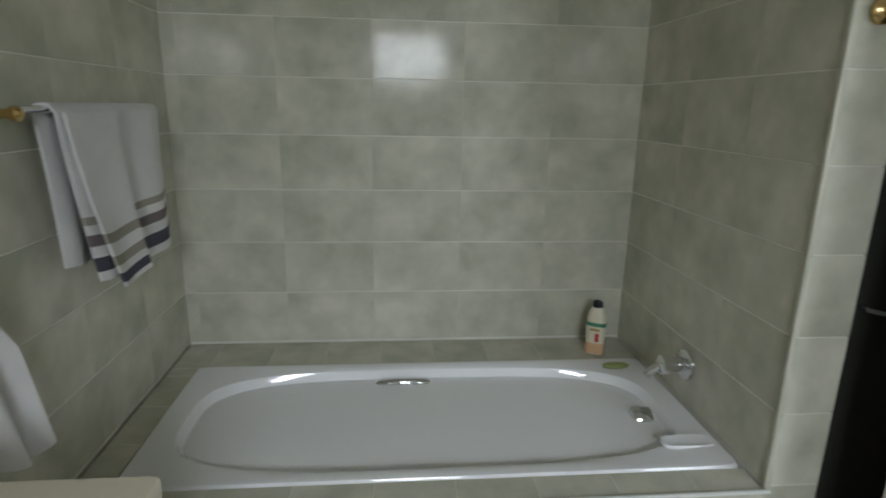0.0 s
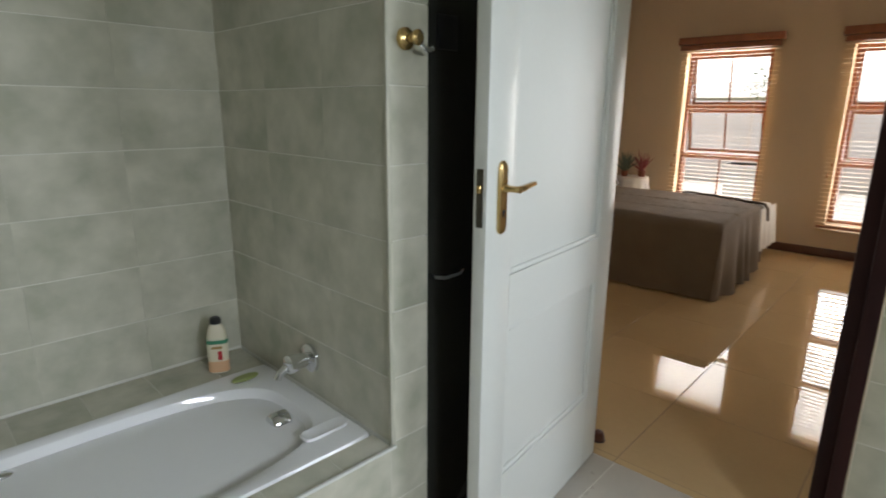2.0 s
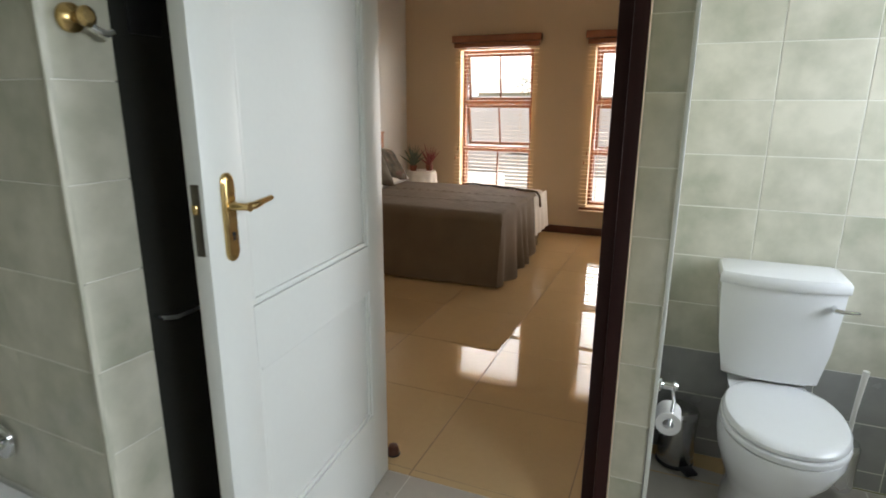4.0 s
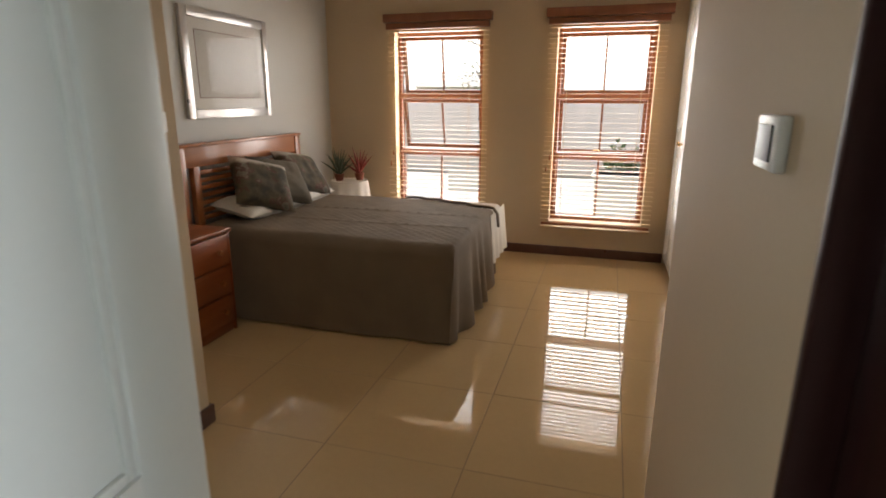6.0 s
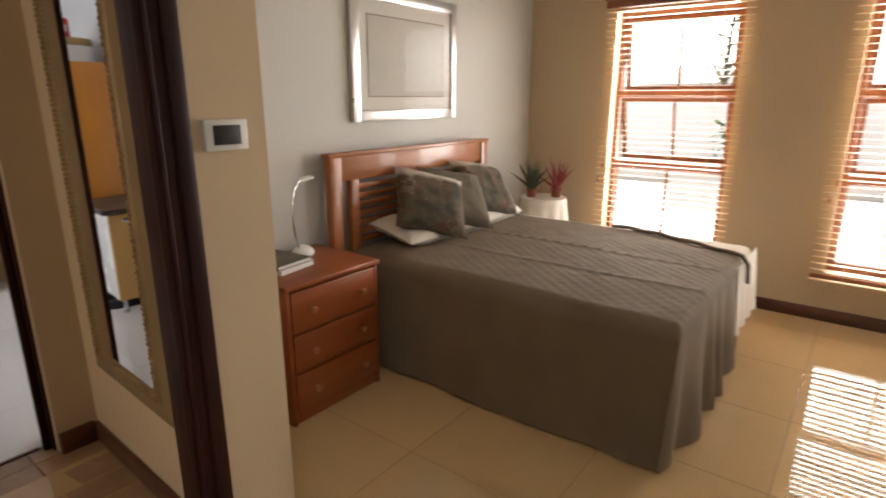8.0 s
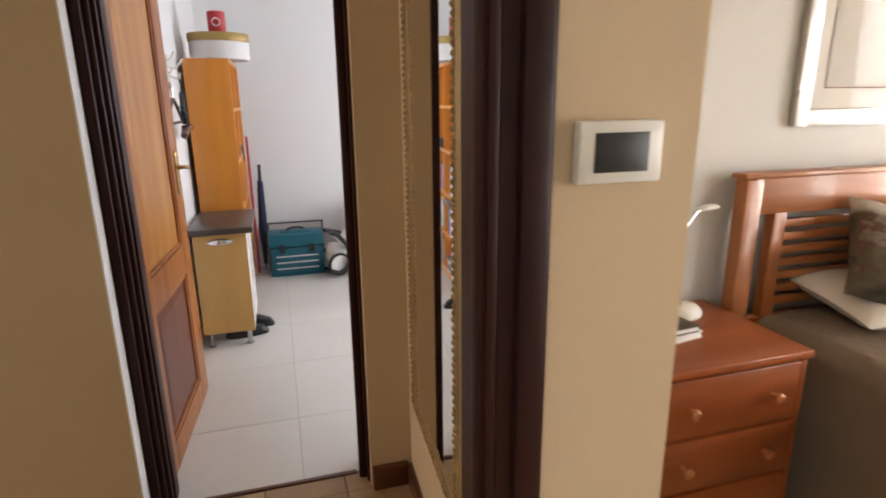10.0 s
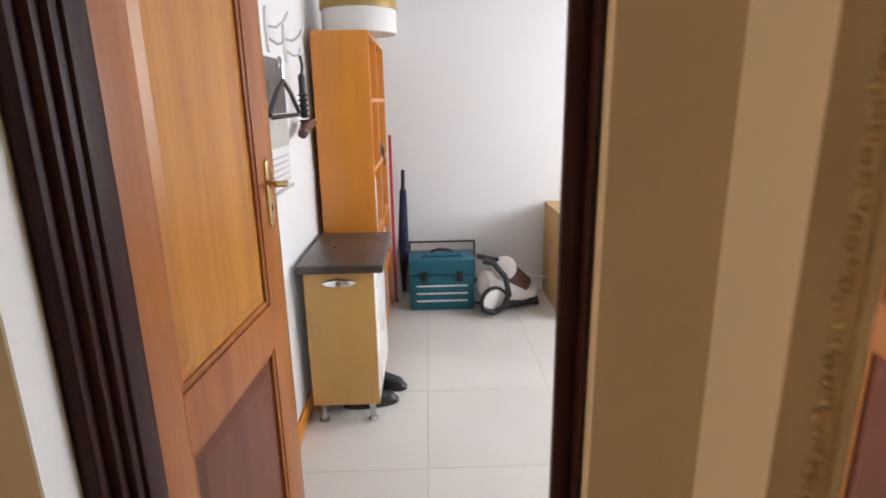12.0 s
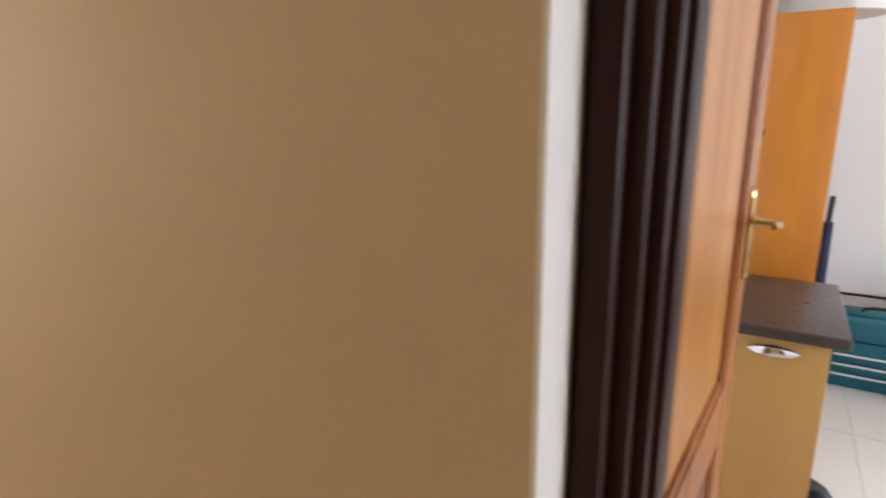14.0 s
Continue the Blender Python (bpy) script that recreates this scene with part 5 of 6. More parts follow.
def bookshelf():
    ob = thing("bookshelf", "tall orange pine bookshelf half full of books", "bookshelf", 2.428, 5.495, 0)
    # open front looks to +x
    d, w, h, t = 0.258, 0.86, 1.612, 0.02
    p = M["pine"]
    part("side_panel", cube(0, d, 0, t, 0, h, 0.002), p, ob)
    part("side_panel", cube(0, d, w - t, w, 0, h, 0.002), p, ob)
    part("divider", cube(0.004, d - 0.004, w * 0.48, w * 0.48 + t, 0.06, h - t, 0.002), p, ob)
    part("back_panel", cube(0, 0.006, t, w - t, 0.0, h), p, ob, smooth=False)
    part("top", cube(0, d, t, w - t, h - t, h, 0.002), p, ob)
    for z in (0.05, 0.35, 0.66, 0.98, 1.30):
        part("shelf", cube(0.006, d - 0.002, t, w - t, z, z + t, 0.002), p, ob)
    return ob


bookshelf()
rnd = random.Random(11)
covers = [M["paper"], M["navy"], M["red"], M["photo"], M["green_print"], M["plastic_grey"], M["mount"], M["blue_print"]]
for z, ya, yb, n in ((0.37, 5.53, 5.88, 9), (0.37, 5.94, 6.30, 8), (0.68, 5.54, 5.80, 6), (0.68, 5.95, 6.22, 6), (0.07, 5.95, 6.30, 8)):
    y = ya
    for k in range(n):
        th = rnd.uniform(0.018, 0.042)
        if y + th > yb:
            break
        hgt, dep = rnd.uniform(0.18, 0.25), rnd.uniform(0.15, 0.20)
        ob = thing("book", "upright book on the pine shelf", "book", 2.672 - dep, y, z, group="books on the shelf")
        part("pages", cube(0.002, dep - 0.004, 0.003, th - 0.003, 0.003, hgt - 0.004), M["paper"], ob, smooth=False)
        c = cube(0, dep, 0, 0.003, 0, hgt)
        cube(0, dep, th - 0.003, th, 0, hgt, bm=c), cube(dep - 0.003, dep, 0.003, th - 0.003, 0, hgt, bm=c)
        part("cover", c, rnd.choice(covers), ob, smooth=False)
        y += th + 0.002


def magazine_stack():
    top = None
    z = 0.07
    for k in range(7):
        ob = thing("magazine", "magazine in a low stack on the bottom shelf", "magazine", 2.436 + rnd.uniform(0, 0.01), 5.56, z, rnd.uniform(-4, 4), "magazine stack")
        part("sheets", cube(0, 0.23, 0, 0.30, 0, 0.020, 0.002), [M["paper"], M["photo"], M["red"], M["plastic_grey"]][k % 4], ob)
        z += 0.021


magazine_stack()
bowl = part("bowl", lathe([(0.03, 0.0), (0.035, 0.004), (0.065, 0.07), (0.068, 0.075), (0.062, 0.072), (0.028, 0.008)], 26, (2.60, 5.63, 1.32)), M["blue_print"])
tagged(bowl, "blue and white patterned bowl on the shelf", "bowl")
box2 = thing("camera_case", "small black case on the pine shelf", "case", 2.568, 6.02, 1.00)
part("body", cube(0, 0.11, 0, 0.16, 0, 0.075, 0.008), M["plastic_black"], box2)
part("strap", tube([(0.105, 0.03, 0.07), (0.118, 0.06, 0.02), (0.12, 0.08, -0.05), (0.118, 0.11, 0.01), (0.105, 0.14, 0.07)], 0.004, 8), M["plastic_black"], box2)


def hat_box():
    ob = thing("hat_box", "round white hat box with a dull gold lid on the bookshelf", "box", 2.628, 5.70, 1.612)
    part("body", lathe([(0.172, 0.0), (0.176, 0.004), (0.176, 0.125)], 48), M["paper"], ob)
    part("lid", lathe([(0.180, 0.105), (0.181, 0.108), (0.181, 0.150), (0.178, 0.154)], 48), M["gold_trim"], ob, "dull gold lid")
    return ob


hat_box()
tin = thing("gift_tin", "small red tin with a white ring standing on the hat box", "tin", 2.63, 5.66, 1.768)
part("body", lathe([(0.05, 0.0), (0.052, 0.004), (0.052, 0.12), (0.048, 0.124)], 28), M["red"], tin)
part("white_ring", tube(arc((0, -0.0525, 0.06), 0.022, 0, 360, 24, "xz"), 0.004, 6), M["paper"], tin)


# hooks and things hung on the study side wall
def coat_hooks(y, z):
    ob = thing("coat_hook", "white wire double coat hook on the study wall", "hook", SX0, y, z, group="wall hooks")
    part("plate", loft([[(x, r1 * math.cos(a), 0.075 * math.sin(a)) for a in [2 * math.pi * i / 24 for i in range(24)]] for x, r1 in ((0.0, 0.026), (0.008, 0.024))]), M["plastic_white"], ob)
    part("prong", tube([(0.008, 0, 0.01), (0.035, 0, 0.005), (0.06, 0.01, 0.025), (0.075, 0.02, 0.055)], 0.005, 8), M["plastic_white"], ob)
    part("prong", tube([(0.008, 0, -0.03), (0.035, 0, -0.05), (0.055, 0, -0.045), (0.06, 0, -0.02)], 0.005, 8), M["plastic_white"], ob)
    return ob


coat_hooks(5.14, 1.53)
coat_hooks(4.90, 1.55)


def whisk_brush():
    ob = thing("hanging_tool", "black tool with a coiled cord hanging from a hook", "tool", SX0 + 0.05, 5.17, 1.185)
    part("hanging_loop", tube([(0, 0, 0.30), (0.005, 0.01, 0.26), (0, 0, 0.22)], 0.006, 8), M["plastic_black"], ob)
    part("shaft", lathe([(0.010, 0.06), (0.014, 0.07), (0.014, 0.22), (0.009, 0.23)], 14), M["plastic_black"], ob)
    for k in range(6):
        part("coil_ring", lathe([(0.016, 0.0), (0.022, 0.005), (0.016, 0.010)], 16, (0, 0, 0.045 + k * 0.020)), M["plastic_black"], ob)
    part("head", tube([(0.0, -0.06, 0.0), (0.0, 0.0, 0.03), (0.01, 0.05, 0.035), (0.02, 0.085, 0.045)], 0.024, 12, None, [0.8, 1, 0.8, 0.6]), M["brown_clear"], ob)
    return ob


whisk_brush()


def coat_hanger():
    ob = thing("coat_hanger", "black plastic coat hanger on the wall hook", "hanger", SX0 + 0.05, 4.87, 1.38, 0)
    part("hook", tube([(0, 0, 0.0), (0, 0, 0.05)] + arc((0, -0.025, 0.05), 0.025, 0, 200, 10, "yz"), 0.004, 8), M["steel"], ob)
    part("bar", tube([(0, -0.21, -0.11), (0, -0.10, -0.04), (0, 0, 0.0), (0, 0.10, -0.04), (0, 0.21, -0.11), (0, 0.17, -0.118), (0, -0.17, -0.118), (0, -0.21, -0.11)], 0.008, 8), M["plastic_black"], ob)
    return ob


coat_hanger()


def wall_calendar():
    ob = thing("wall_calendar", "paper wall calendar with a dark photograph", "calendar", SX0, 4.735, 1.00)
    part("backing", cube(0.0, 0.003, 0, 0.34, 0.0, 0.46), M["paper"], ob, smooth=False)
    part("photo", cube(0.003, 0.005, 0.005, 0.335, 0.27, 0.46), M["photo"], ob, "dark photograph", False)
    part("second_photo", cube(0.003, 0.005, 0.005, 0.335, 0.15, 0.255), M["print"], ob, smooth=False)
    for k in range(5):
        part("text_bar", cube(0.003, 0.0045, 0.03, 0.31, 0.025 + k * 0.022, 0.030 + k * 0.022), M["plastic_grey"], ob, smooth=False)
    part("bottom_bar", cube(0.0, 0.008, -0.005, 0.345, -0.01, 0.0), M["plastic_grey"], ob, smooth=False)
    return ob


wall_calendar()


def umbrella():
    ob = thing("umbrella", "folded navy umbrella leaning by the bookshelf", "umbrella", 2.755, 6.48, 0)
    part("canopy", tube([(0, 0, 0.05), (0.006, 0.01, 0.36), (0.014, 0.03, 0.74)], 0.030, 12, None, [0.4, 1.15, 0.75]), M["navy"], ob)
    part("shaft", tube([(0, 0, 0.0), (0, 0, 0.06)], 0.006, 8), M["steel"], ob)
    part("handle", tube([(0.014, 0.03, 0.74), (0.018, 0.035, 0.87)], 0.013, 10), M["plastic_black"], ob)
    return ob


umbrella()
stick = part("red_stick", tube([(2.705, 6.40, 0.0), (2.702, 6.42, 1.10)], 0.010, 10), M["red"])
tagged(stick, "thin red stick leaning beside the bookshelf", "stick")


def toolbox():
    ob = thing("toolbox", "teal plastic toolbox with three white drawer strips", "toolbox", 2.803, 6.225, 0)
    w, d, h = 0.415, 0.235, 0.36
    t = M["teal"]
    part("body", cube(0, w, 0, d, 0.0, 0.235, 0.010), t, ob)
    part("lid", cube(-0.006, w + 0.006, -0.008, d + 0.006, 0.238, h - 0.02, 0.014), t, ob)
    part("lid_ridge", cube(0.08, w - 0.08, 0.06, d - 0.06, h - 0.024, h - 0.008, 0.006), t, ob)
    for z in (0.055, 0.105, 0.155):
        dr = part("drawer", cube(0.03, w - 0.03, -0.006, 0.02, z - 0.018, z + 0.022, 0.003), t, ob)
        part("drawer_strip", cube(0.045, w - 0.045, -0.010, -0.004, z + 0.006, z + 0.016, 0.002), M["paper"], dr, "white pull strip")
    for x in (0.075, w - 0.115):
        part("latch", cube(x, x + 0.04, -0.016, -0.006, 0.195, 0.262, 0.004), M["plastic_black"], ob)
    part("handle", tube([(0.14, d / 2, h - 0.012), (0.15, d / 2, h + 0.006), (0.19, d / 2, h + 0.014), (0.23, d / 2, h + 0.014), (0.27, d / 2, h + 0.006), (0.28, d / 2, h - 0.012)], 0.008, 10), M["plastic_black"], ob)
    return ob


toolbox()
panel_back = thing("fire_screen", "low black-framed mesh screen leaning behind the toolbox", "screen", 2.795, 6.52, 0)
for bx in ((0, 0.012, 0, 0.385), (0.438, 0.45, 0, 0.385), (0.012, 0.438, 0.373, 0.385), (0.012, 0.438, 0, 0.012)):
    part("frame_bar", cube(bx[0], bx[1], 0, 0.012, bx[2], bx[3], 0.003), M["plastic_black"], panel_back)
part("mesh_panel", cube(0.012, 0.438, 0.004, 0.008, 0.012, 0.373), M["render"], panel_back, smooth=False)


def vacuum():
    ob = thing("vacuum_cleaner", "white and smoky-brown canister vacuum cleaner with a black hose", "vacuum cleaner", 3.42, 6.26, 0, 18)
    # wheels, sloping body, dust canister, hose and wand
    body = loft([[(x, y * w, zc + zz * hh) for y, zz in [(math.cos(a) , math.sin(a)) for a in [2 * math.pi * i / 24 for i in range(24)]]] for x, w, zc, hh in
                 ((-0.19, 0.03, 0.17, 0.05), (-0.15, 0.085, 0.16, 0.10), (-0.04, 0.10, 0.14, 0.10), (0.08, 0.10, 0.10, 0.075), (0.17, 0.085, 0.09, 0.06), (0.21, 0.03, 0.10, 0.03))])
    part("body", body, M["plastic_white"], ob)
    part("canister", lathe([(0.055, 0.0), (0.070, 0.01), (0.070, 0.19), (0.060, 0.20)], 24), M["brown_clear"], ob, "smoky brown dust canister", True, pose(0.12, -0.02, 0.13, 0, -48, 0))
    part("end_cap", lathe([(0.068, 0.0), (0.074, 0.008), (0.074, 0.03), (0.06, 0.036)], 28), M["plastic_white"], ob, "", True, pose(-0.03, -0.045, 0.275, 52, -38, 0))
    for y in (-0.115, 0.095):
        wheel = part("wheel", lathe([(0.085, 0.0), (0.092, 0.004), (0.092, 0.020), (0.085, 0.024)], 30, (-0.13, y, 0.093), "y"), M["plastic_black"], ob)
        part("wheel_disc", lathe([(0.074, -0.004), (0.076, 0.0), (0.076, 0.026), (0.07, 0.029)], 28, (-0.13, y, 0.093), "y"), M["plastic_white"], wheel)
    part("lower_body", cube(-0.05, 0.20, -0.09, 0.09, 0.02, 0.075, 0.02), M["plastic_black"], ob)
    hose = [(-0.20, -0.10, 0.36), (-0.14, -0.12, 0.34), (-0.07, -0.14, 0.25), (-0.05, -0.15, 0.14), (-0.09, -0.15, 0.06), (-0.15, -0.14, 0.03), (-0.22, -0.13, 0.06)]
    part("hose", tube(hose, 0.019, 12), M["plastic_black"], ob, "black ribbed hose")
    part("wand", tube([(-0.22, -0.06, 0.38), (-0.10, -0.03, 0.34), (0.02, 0.0, 0.30)], 0.016, 12), M["plastic_black"], ob)
    part("tube", tube([(0.12, 0.03, 0.19), (0.26, 0.06, 0.15), (0.40, 0.10, 0.115)], 0.015, 12), M["plastic_white"], ob)
    for p in ((0.20, -0.05, 0.02), (0.20, 0.05, 0.02)):
        part("castor", lathe([(0.012, -0.008), (0.02, -0.004), (0.02, 0.004), (0.012, 0.008)], 12, p, "y"), M["plastic_black"], ob)
    return ob


vacuum()


def desk():
    ob = thing("desk", "small beech laminate desk with a lower shelf", "desk", 3.722, 6.01, 0)
    w, d, h = 0.95, 0.56, 0.635
    p = M["beech"]
    part("side_panel", cube(0, 0.018, 0, d, 0, h - 0.018, 0.002), p, ob)
    part("side_panel", cube(w - 0.018, w, 0, d, 0, h - 0.018, 0.002), p, ob)
    part("top", cube(-0.003, w + 0.003, -0.003, d, h - 0.018, h, 0.003), p, ob)
    part("apron", cube(0.018, w - 0.018, 0.006, 0.022, h - 0.118, h - 0.018, 0.002), p, ob)
    part("lower_shelf", cube(0.018, w - 0.018, 0.02, d - 0.10, 0.225, 0.243, 0.002), p, ob)
    part("back_panel", cube(0.018, w - 0.018, d - 0.014, d, 0.35, h - 0.018, 0.002), p, ob)
    return ob


desk()
kb = thing("keyboard_case", "grey and black flat case lying on the desk shelf", "case", 3.775, 6.04, 0.243)
part("tray", cube(0, 0.60, 0, 0.34, 0.0, 0.05, 0.008), M["plastic_black"], kb)
part("lid", cube(0.01, 0.59, -0.004, 0.33, 0.050, 0.072, 0.006), M["plastic_grey"], kb)
for k in range(4):
    part("grey_panel", cube(0.03 + k * 0.14, 0.155 + k * 0.14, 0.02, 0.30, 0.072, 0.076, 0.001), M["render"], kb)


def tub(x, y, s, mark, material, label):
    ob = thing("paint_tub", label, "tub", x, y, 0, rnd.uniform(-8, 8), "tubs under the desk")
    part("body", loft([oval(0, 0, s * k, s * k, z, 28, 4) for z, k in ((0, 0.86), (0.006, 0.9), (0.165, 1.0))]), material, ob)
    part("lid", loft([oval(0, 0, s * k, s * k, z, 28, 4) for z, k in ((0.165, 1.06), (0.185, 1.06), (0.19, 1.0))]), material, ob)
    part("label_band", cube(-s * 0.62, s * 0.62, -s * 1.02, -s * 0.8, 0.108, 0.135), M[mark], ob, "red label band", False)
    part("label_mark", cube(-s * 0.4, s * 0.4, -s * 1.0, -s * 0.8, 0.04, 0.09), M["plastic_grey"], ob, smooth=False)
    return ob


tub(3.82, 6.20, 0.070, "red", M["plastic_white"], "white plastic tub with a red label under the desk")
tub(3.955, 6.26, 0.062, "paper", M["green_print"], "green tub with a pale label under the desk")
tub(4.085, 6.15, 0.095, "red", M["plastic_white"], "large white plastic tub with a red label under the desk")
tub(4.27, 6.20, 0.075, "red", M["navy"], "dark tub with a red label under the desk")
tub(4.43, 6.16, 0.088, "paper", M["clay_pot"], "terracotta red tub with a pale label under the desk")
framed_picture("picture", "small framed print in a thin pine frame", 4.282, SY1 - 0.001, 1.108, 0.42, 0.52, 0.022, M["pine"], 0, 0.06)


# ---- outdoors ----
structure("ground", cube(-400, 400, -400, 400, -0.40, -0.20), M["grass"], "dry lawn reaching the distance")
structure("paving", cube(6.92, 12.9, -9, 12, -0.20, -0.12), M["paving"], "pale paving outside the bedroom windows")


def garden_wall():
    ob = thing("garden_wall", "pale plastered garden boundary wall", "wall", 13.0, 0, -0.2, kind="structure")
    part("wall", cube(0, 0.22, -16, 18, 0, 1.7, 0.01), M["render"], ob)
    part("coping", cube(-0.03, 0.25, -16, 18, 1.7, 1.78, 0.01), M["paving"], ob)
    return ob


garden_wall()


def outbuilding(x, y, w, d, h, label):
    ob = thing("outbuilding", label, "building", x, y, -0.2)
    part("wall", cube(0, d, 0, w, 0, h), M["render"], ob, smooth=False)
    b = loft([[(-0.3, -0.3, h), (d + 0.3, -0.3, h), (d + 0.3, w + 0.3, h), (-0.3, w + 0.3, h)], [(d * 0.5, 0.2, h + 1.1), (d * 0.5 + 0.05, 0.2, h + 1.1), (d * 0.5 + 0.05, w - 0.2, h + 1.1), (d * 0.5, w - 0.2, h + 1.1)]])
    part("roof", b, M["paving"], ob, "pale concrete-tiled roof", False)
    part("window", cube(-0.02, 0.02, w * 0.4, w * 0.6, h * 0.45, h * 0.8), M["plastic_grey"], ob, smooth=False)
    return ob


outbuilding(38.0, -8.5, 6.0, 5.0, 2.6, "pale neighbouring house with a pale roof")
outbuilding(40.0, 9.0, 5.0, 5.0, 2.4, "pale neighbouring house with a pale roof")


def planter(x, y, w, d, h, material, label):
    ob = thing("planter_box", label, "planter", x, y, -0.12)
    part("box", loft([[(0, 0, 0), (d, 0, 0), (d, w, 0), (0, w, 0)], [(-0.02, -0.02, h), (d + 0.02, -0.02, h), (d + 0.02, w + 0.02, h), (-0.02, w + 0.02, h)]]), material, ob, smooth=False)
    part("rim", cube(-0.05, d + 0.05, -0.05, w + 0.05, h - 0.06, h, 0.01), material, ob)
    return ob


planter(9.3, 0.05, 0.85, 0.6, 0.55, M["paving"], "pale garden planter box on the paving")
planter(10.6, 2.55, 0.75, 0.5, 0.62, M["paving"], "pale garden planter box on the paving")


def foliage(name, label, x, y, z, height, crown, n, material, seed, trunk_r=0.09):
    r = random.Random(seed)
    ob = thing(name, label, "tree" if name == "tree" else "shrub", x, y, z)
    wood_bm = bmesh.new()
    tips = []
    tube([(0, 0, 0), (0.05, 0.03, height * 0.3), (0.0, 0.06, height * 0.6), (0.04, 0.0, height * 0.9)], trunk_r, 9, wood_bm, [1.3, 1, 0.7, 0.25])
    for k in range(13):
        a, b0 = 2.4 * k + r.uniform(-0.3, 0.3), height * r.uniform(0.35, 0.8)
        e = (math.cos(a) * crown * r.uniform(0.5, 0.95), math.sin(a) * crown * r.uniform(0.5, 0.95), b0 + height * r.uniform(0.08, 0.3))
        tube([(0, 0.04, b0), (e[0] * 0.5, e[1] * 0.5, b0 + (e[2] - b0) * 0.65), e], trunk_r * 0.4, 6, wood_bm, [1, 0.6, 0.2])
        tips.append(e)
    part("trunk", wood_bm, M["bark"], ob)
    vs, fs = [], []
    for k in range(n):
        t = tips[k % len(tips)]
        c = Vector(t) * r.uniform(0.55, 1.05) + Vector((r.gauss(0, crown * 0.17), r.gauss(0, crown * 0.17), r.gauss(0, crown * 0.15)))
        u = Vector((r.uniform(-1, 1), r.uniform(-1, 1), r.uniform(-0.6, 0.6))).normalized()
        v = u.cross(Vector((r.uniform(-1, 1), r.uniform(-1, 1), r.uniform(-1, 1)))).normalized()
        s = r.uniform(0.035, 0.075)
        i = len(vs)
        vs += [c - u * s, c + v * s * 0.5, c + u * s, c - v * s * 0.5]
        fs.append((i, i + 1, i + 2, i + 3))
    me = bpy.data.meshes.new("crown")
    me.from_pydata([tuple(p) for p in vs], [], fs)
    me.materials.append(material)
    cr = new("crown", me)
    cr.parent = ob
    return ob


foliage("tree", "green leafy garden tree by the wall", 24.0, 5.5, -0.2, 5.2, 1.6, 900, M["leaf"], 5, 0.10)
foliage("shrub", "green garden shrub by the planter", 11.0, 0.4, -0.2, 0.9, 0.45, 700, M["leaf"], 8, 0.03)
foliage("shrub", "green garden shrub along the wall", 12.2, 2.6, -0.2, 1.5, 0.6, 300, M["leaf"], 12, 0.03)
foliage("tree", "green tree outside the bathroom window", 0.5, -4.2, -0.2, 4.0, 1.8, 6000, M["leaf"], 21, 0.12)


# bright hazy distance beyond the garden
haze, haze_tree, haze_shader = nodes_of("bright_haze")
haze_shader.inputs["Base Color"].default_value = (0.8, 0.8, 0.8, 1)
haze_shader.inputs["Emission Color"].default_value = (1.0, 0.98, 0.95, 1)
haze_shader.inputs["Emission Strength"].default_value = 2.2
structure("backdrop", cube(62, 62.5, -60, 60, -0.5, 55), haze, "bright hazy sky beyond the garden")


# ---- tiles, last ----
PIECES = {}


def tile_mesh(w, h, material, t=0.007, e=0.0015, side=0.0015):
    """A tile lying in the x-z plane, its glazed face towards -y."""
    key = (round(w, 3), round(h, 3), material.name, side)
    if key not in PIECES:
        a, c = w / 2, h / 2
        ring = lambda i, y, k=0.0: [(-a + k, y, -c + i), (a - k, y, -c + i), (a - k, y, c - i), (-a + k, y, c - i)]
        PIECES[key] = mesh_of("tile", loft([ring(0, 0), ring(0, -t + e), ring(e, -t, side)]), material)
    return PIECES[key]


def lay(parent, m, u0, u1, v0, v1, tw, th, material, gap=0.0010, u_at=None, v_at=None, pick=None, side=0.0015):
    """Covers u0..u1, v0..v1 of the plane m (x right, z up, facing -y) with tiles; u_at and v_at are places of joints."""
    u_at, v_at = u0 if u_at is None else u_at, v0 if v_at is None else v_at

    def cuts(a, b, step, at):
        first = at - math.ceil((at - a) / step - 1e-6) * step
        out = [a]
        k = first
        while k < b - 1e-6:
            if k > a + 0.008 and k < b - 0.008:
                out.append(k)
            k += step
        return out + [b]
    us, vs = cuts(u0, u1, tw, u_at), cuts(v0, v1, th, v_at)
    for a, b in zip(us, us[1:]):
        for c, d in zip(vs, vs[1:]):
            mt = pick((a + b) / 2, (c + d) / 2) if pick else material
            ob = new("tile", tile_mesh(b - a - gap, d - c - max(0.0026, min(0.0030, gap * 2.6)), mt, side=side))
            ob.parent = parent
            ob.matrix_basis = m @ Matrix.Translation(((a + b) / 2, random.uniform(-0.0003, 0.0003), (c + d) / 2)) @ pose(0, 0, 0, random.uniform(-0.05, 0.05), 0, random.uniform(-0.05, 0.05))


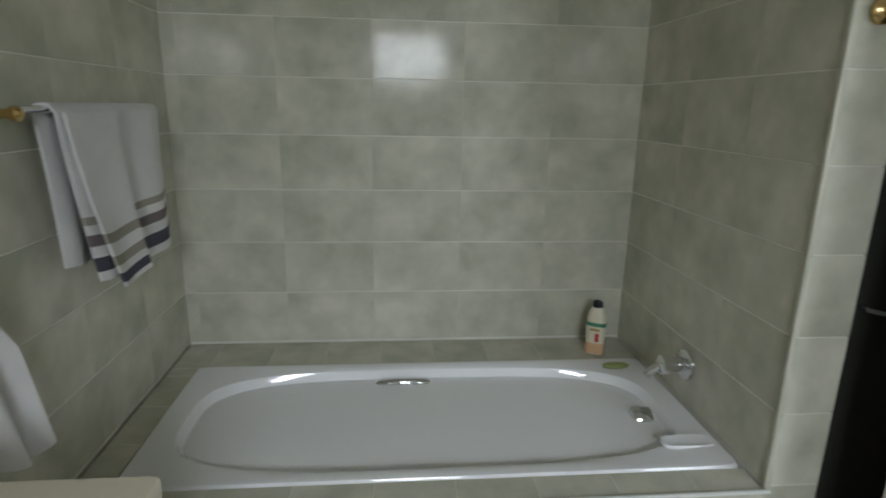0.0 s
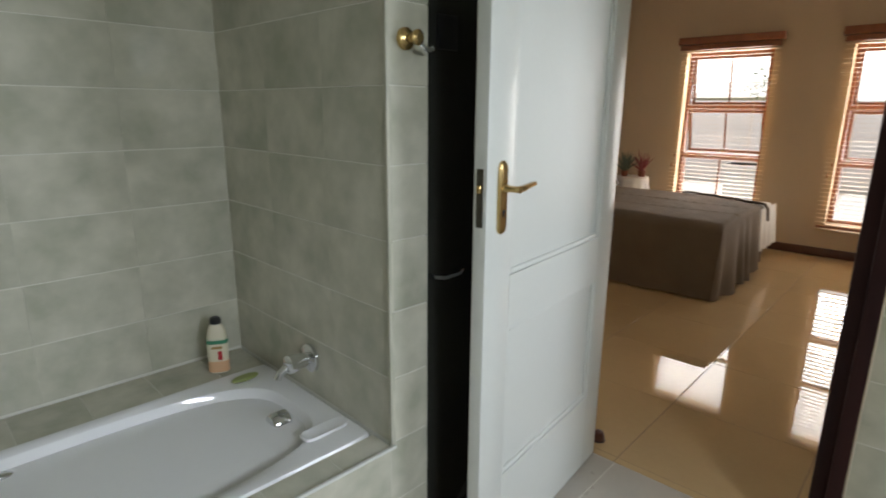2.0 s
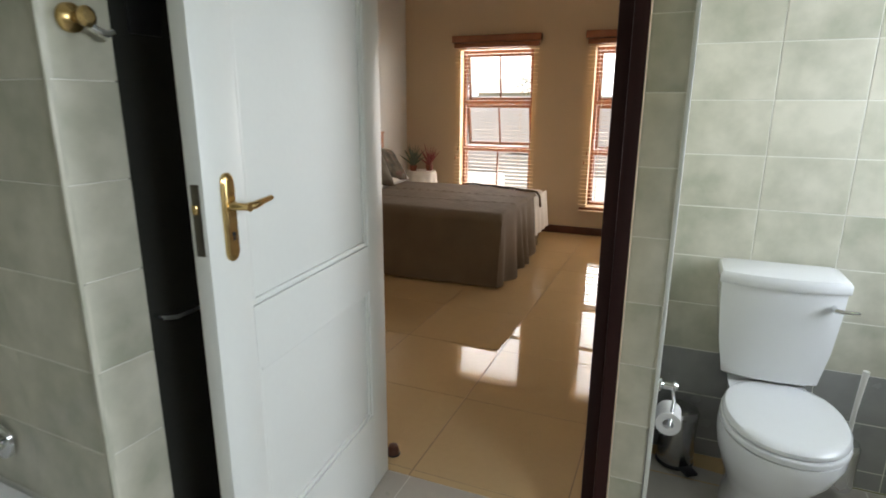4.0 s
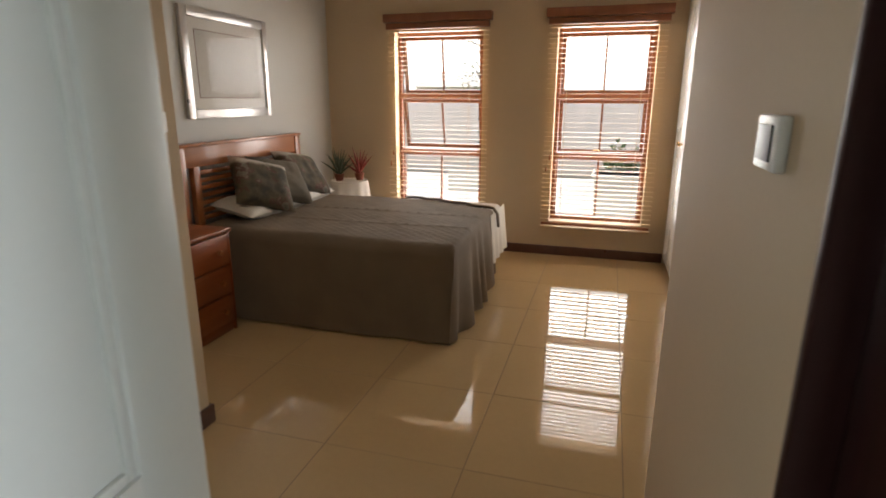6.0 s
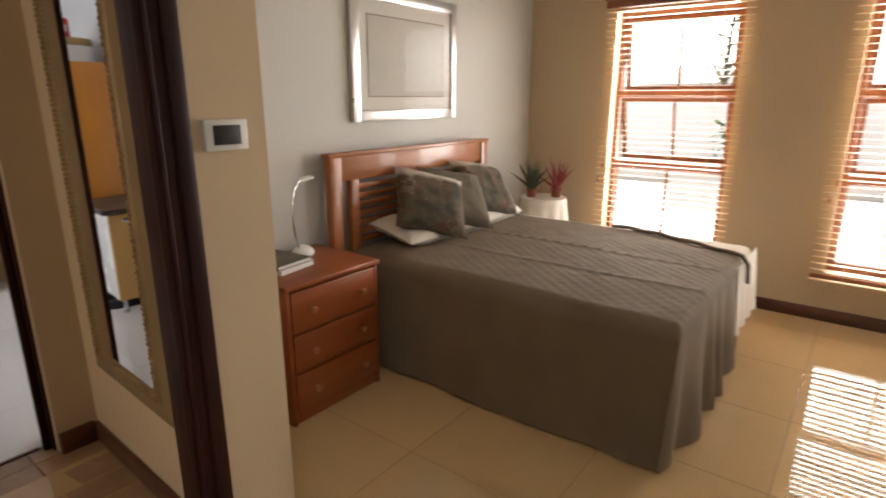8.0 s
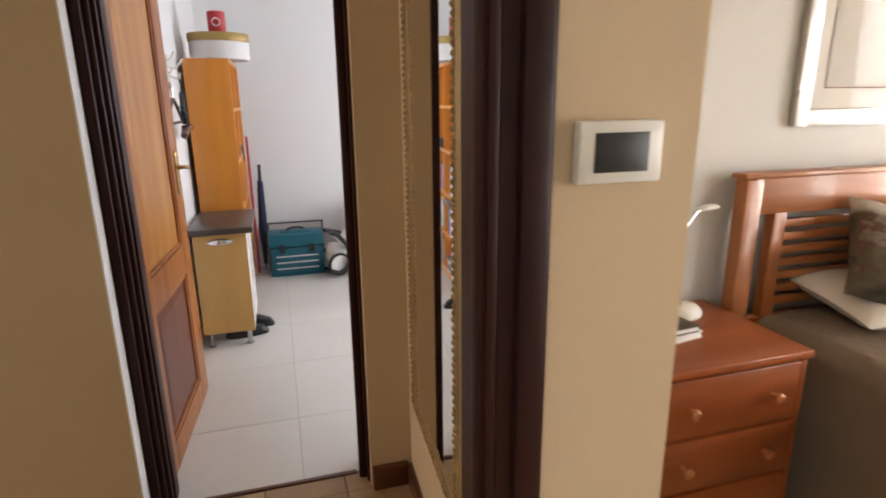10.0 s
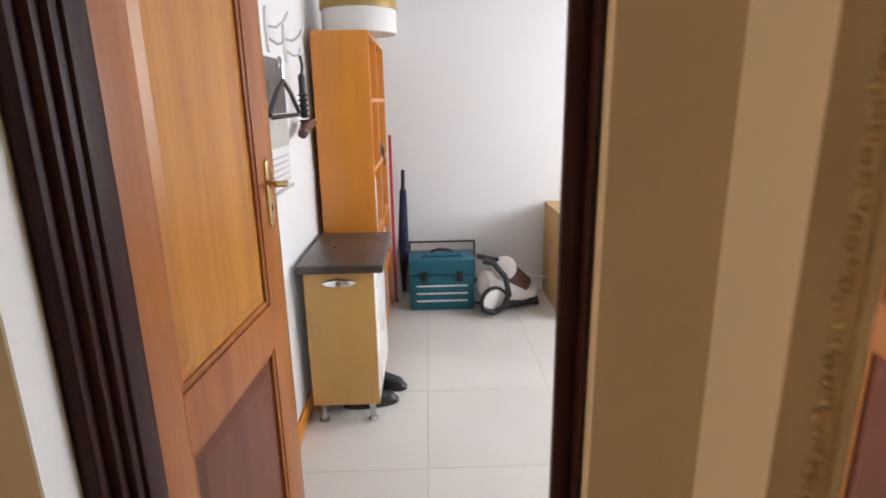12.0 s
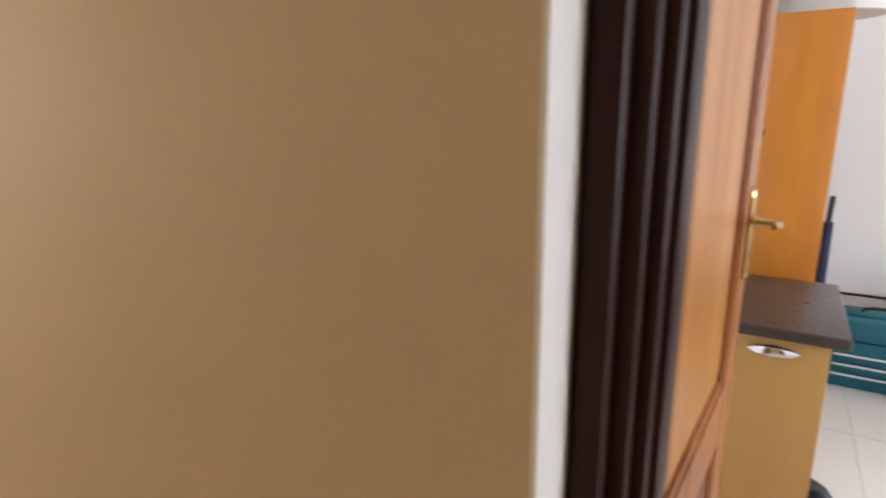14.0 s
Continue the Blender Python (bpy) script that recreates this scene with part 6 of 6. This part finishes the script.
T, G = M["tile"], M["tile_grey"]
ROW, TH = 0.637, 0.198
lay(wall_north, pose(0, BY1 + 0.0138, 0), BX0 - 0.006, BATH_END + 0.006, LEDGE, H, 0.33, TH, T, gap=0.0003, u_at=BATH_END, v_at=ROW, side=0.0003)
lay(wall_left, pose(BX0 - 0.0138, 0, 0, 0, 0, 90), -0.2, BY1 + 0.006, 0, H, 0.33, TH, T, gap=0.0003, u_at=BY1, v_at=ROW, side=0.0003)
lay(wall_end, pose(BATH_END + 0.0138, 0, 0, 0, 0, -90), -BY1 - 0.006, -1.445, LEDGE, H, 0.33, TH, T, gap=0.0003, u_at=-BY1, v_at=ROW, side=0.0003)
lay(wall_end, pose(0, 1.4588, 0), BATH_END, 1.368, 0, H, 0.33, TH, T, u_at=BATH_END, v_at=ROW)
lay(ledge, pose(0, 0, LEDGE - 0.0118, -90, 0, 0), BX0, BATH_END, 2.193, BY1, 0.2, 0.205, T, u_at=0.459)
lay(ledge_side, pose(0, 0, LEDGE - 0.0118, -90, 0, 0), BX0, -0.375, 1.535, 2.193, 0.091, 0.2, T)
lay(ledge_front, pose(0, 0, LEDGE - 0.0118, -90, 0, 0), BX0, BATH_END, 1.443, 1.535, 0.2, 0.105, T, u_at=0.459)
lay(ledge_front, pose(0, 1.4558, 0), BX0, BATH_END, 0.02, LEDGE - 0.008, 0.33, TH, T, u_at=BATH_END, v_at=0.241)
pick = lambda u, v: G if v < 0.45 else T
lay(wall_toilet, pose(BX1 + 0.0138, 0, 0, 0, 0, -90), -0.358, 0.75, 0, H, 0.265, 0.1905, T, u_at=-0.085, v_at=0.455, pick=pick, gap=0.0030)
lay(wall_divider_end, pose(2.1338, 0, 0, 0, 0, -90), -0.468, -0.358, 0, H, 0.30, 0.193, T, u_at=-0.358, v_at=0.455)
lay(wall_divider, pose(0, 0.3718, 0, 0, 0, 0), 2.12, BX1, 0, H, 0.265, 0.193, T, u_at=2.12, v_at=0.455, pick=pick, gap=0.0030)
F = pose(0, 0, -0.007, -90, 0, 0)
lay(floor_bath, F, BX0 - 0.2, 2.20, -1.0, 1.44, 0.40, 0.40, M["floor_bath"], 0.004, 2.20, 1.20)
lay(floor_toilet, F, 2.20, BX1, -1.0, 0.358, 0.40, 0.40, M["floor_bath"], 0.004, 2.20, 0.0)
lay(floor_bed, F, 2.20, EAST, -0.02, NORTH, 0.595, 0.595, M["floor_beige"], 0.0025, 2.238, 1.208)
lay(floor_pass, F, 1.00, 3.295, 2.50, 3.607, 0.285, 0.140, M["terracotta"], 0.006, 3.06, 3.37)
lay(floor_study, F, SX0, SX1, 3.624, SY1, 0.566, 0.566, M["floor_white"], 0.0025, 2.912, 5.197)
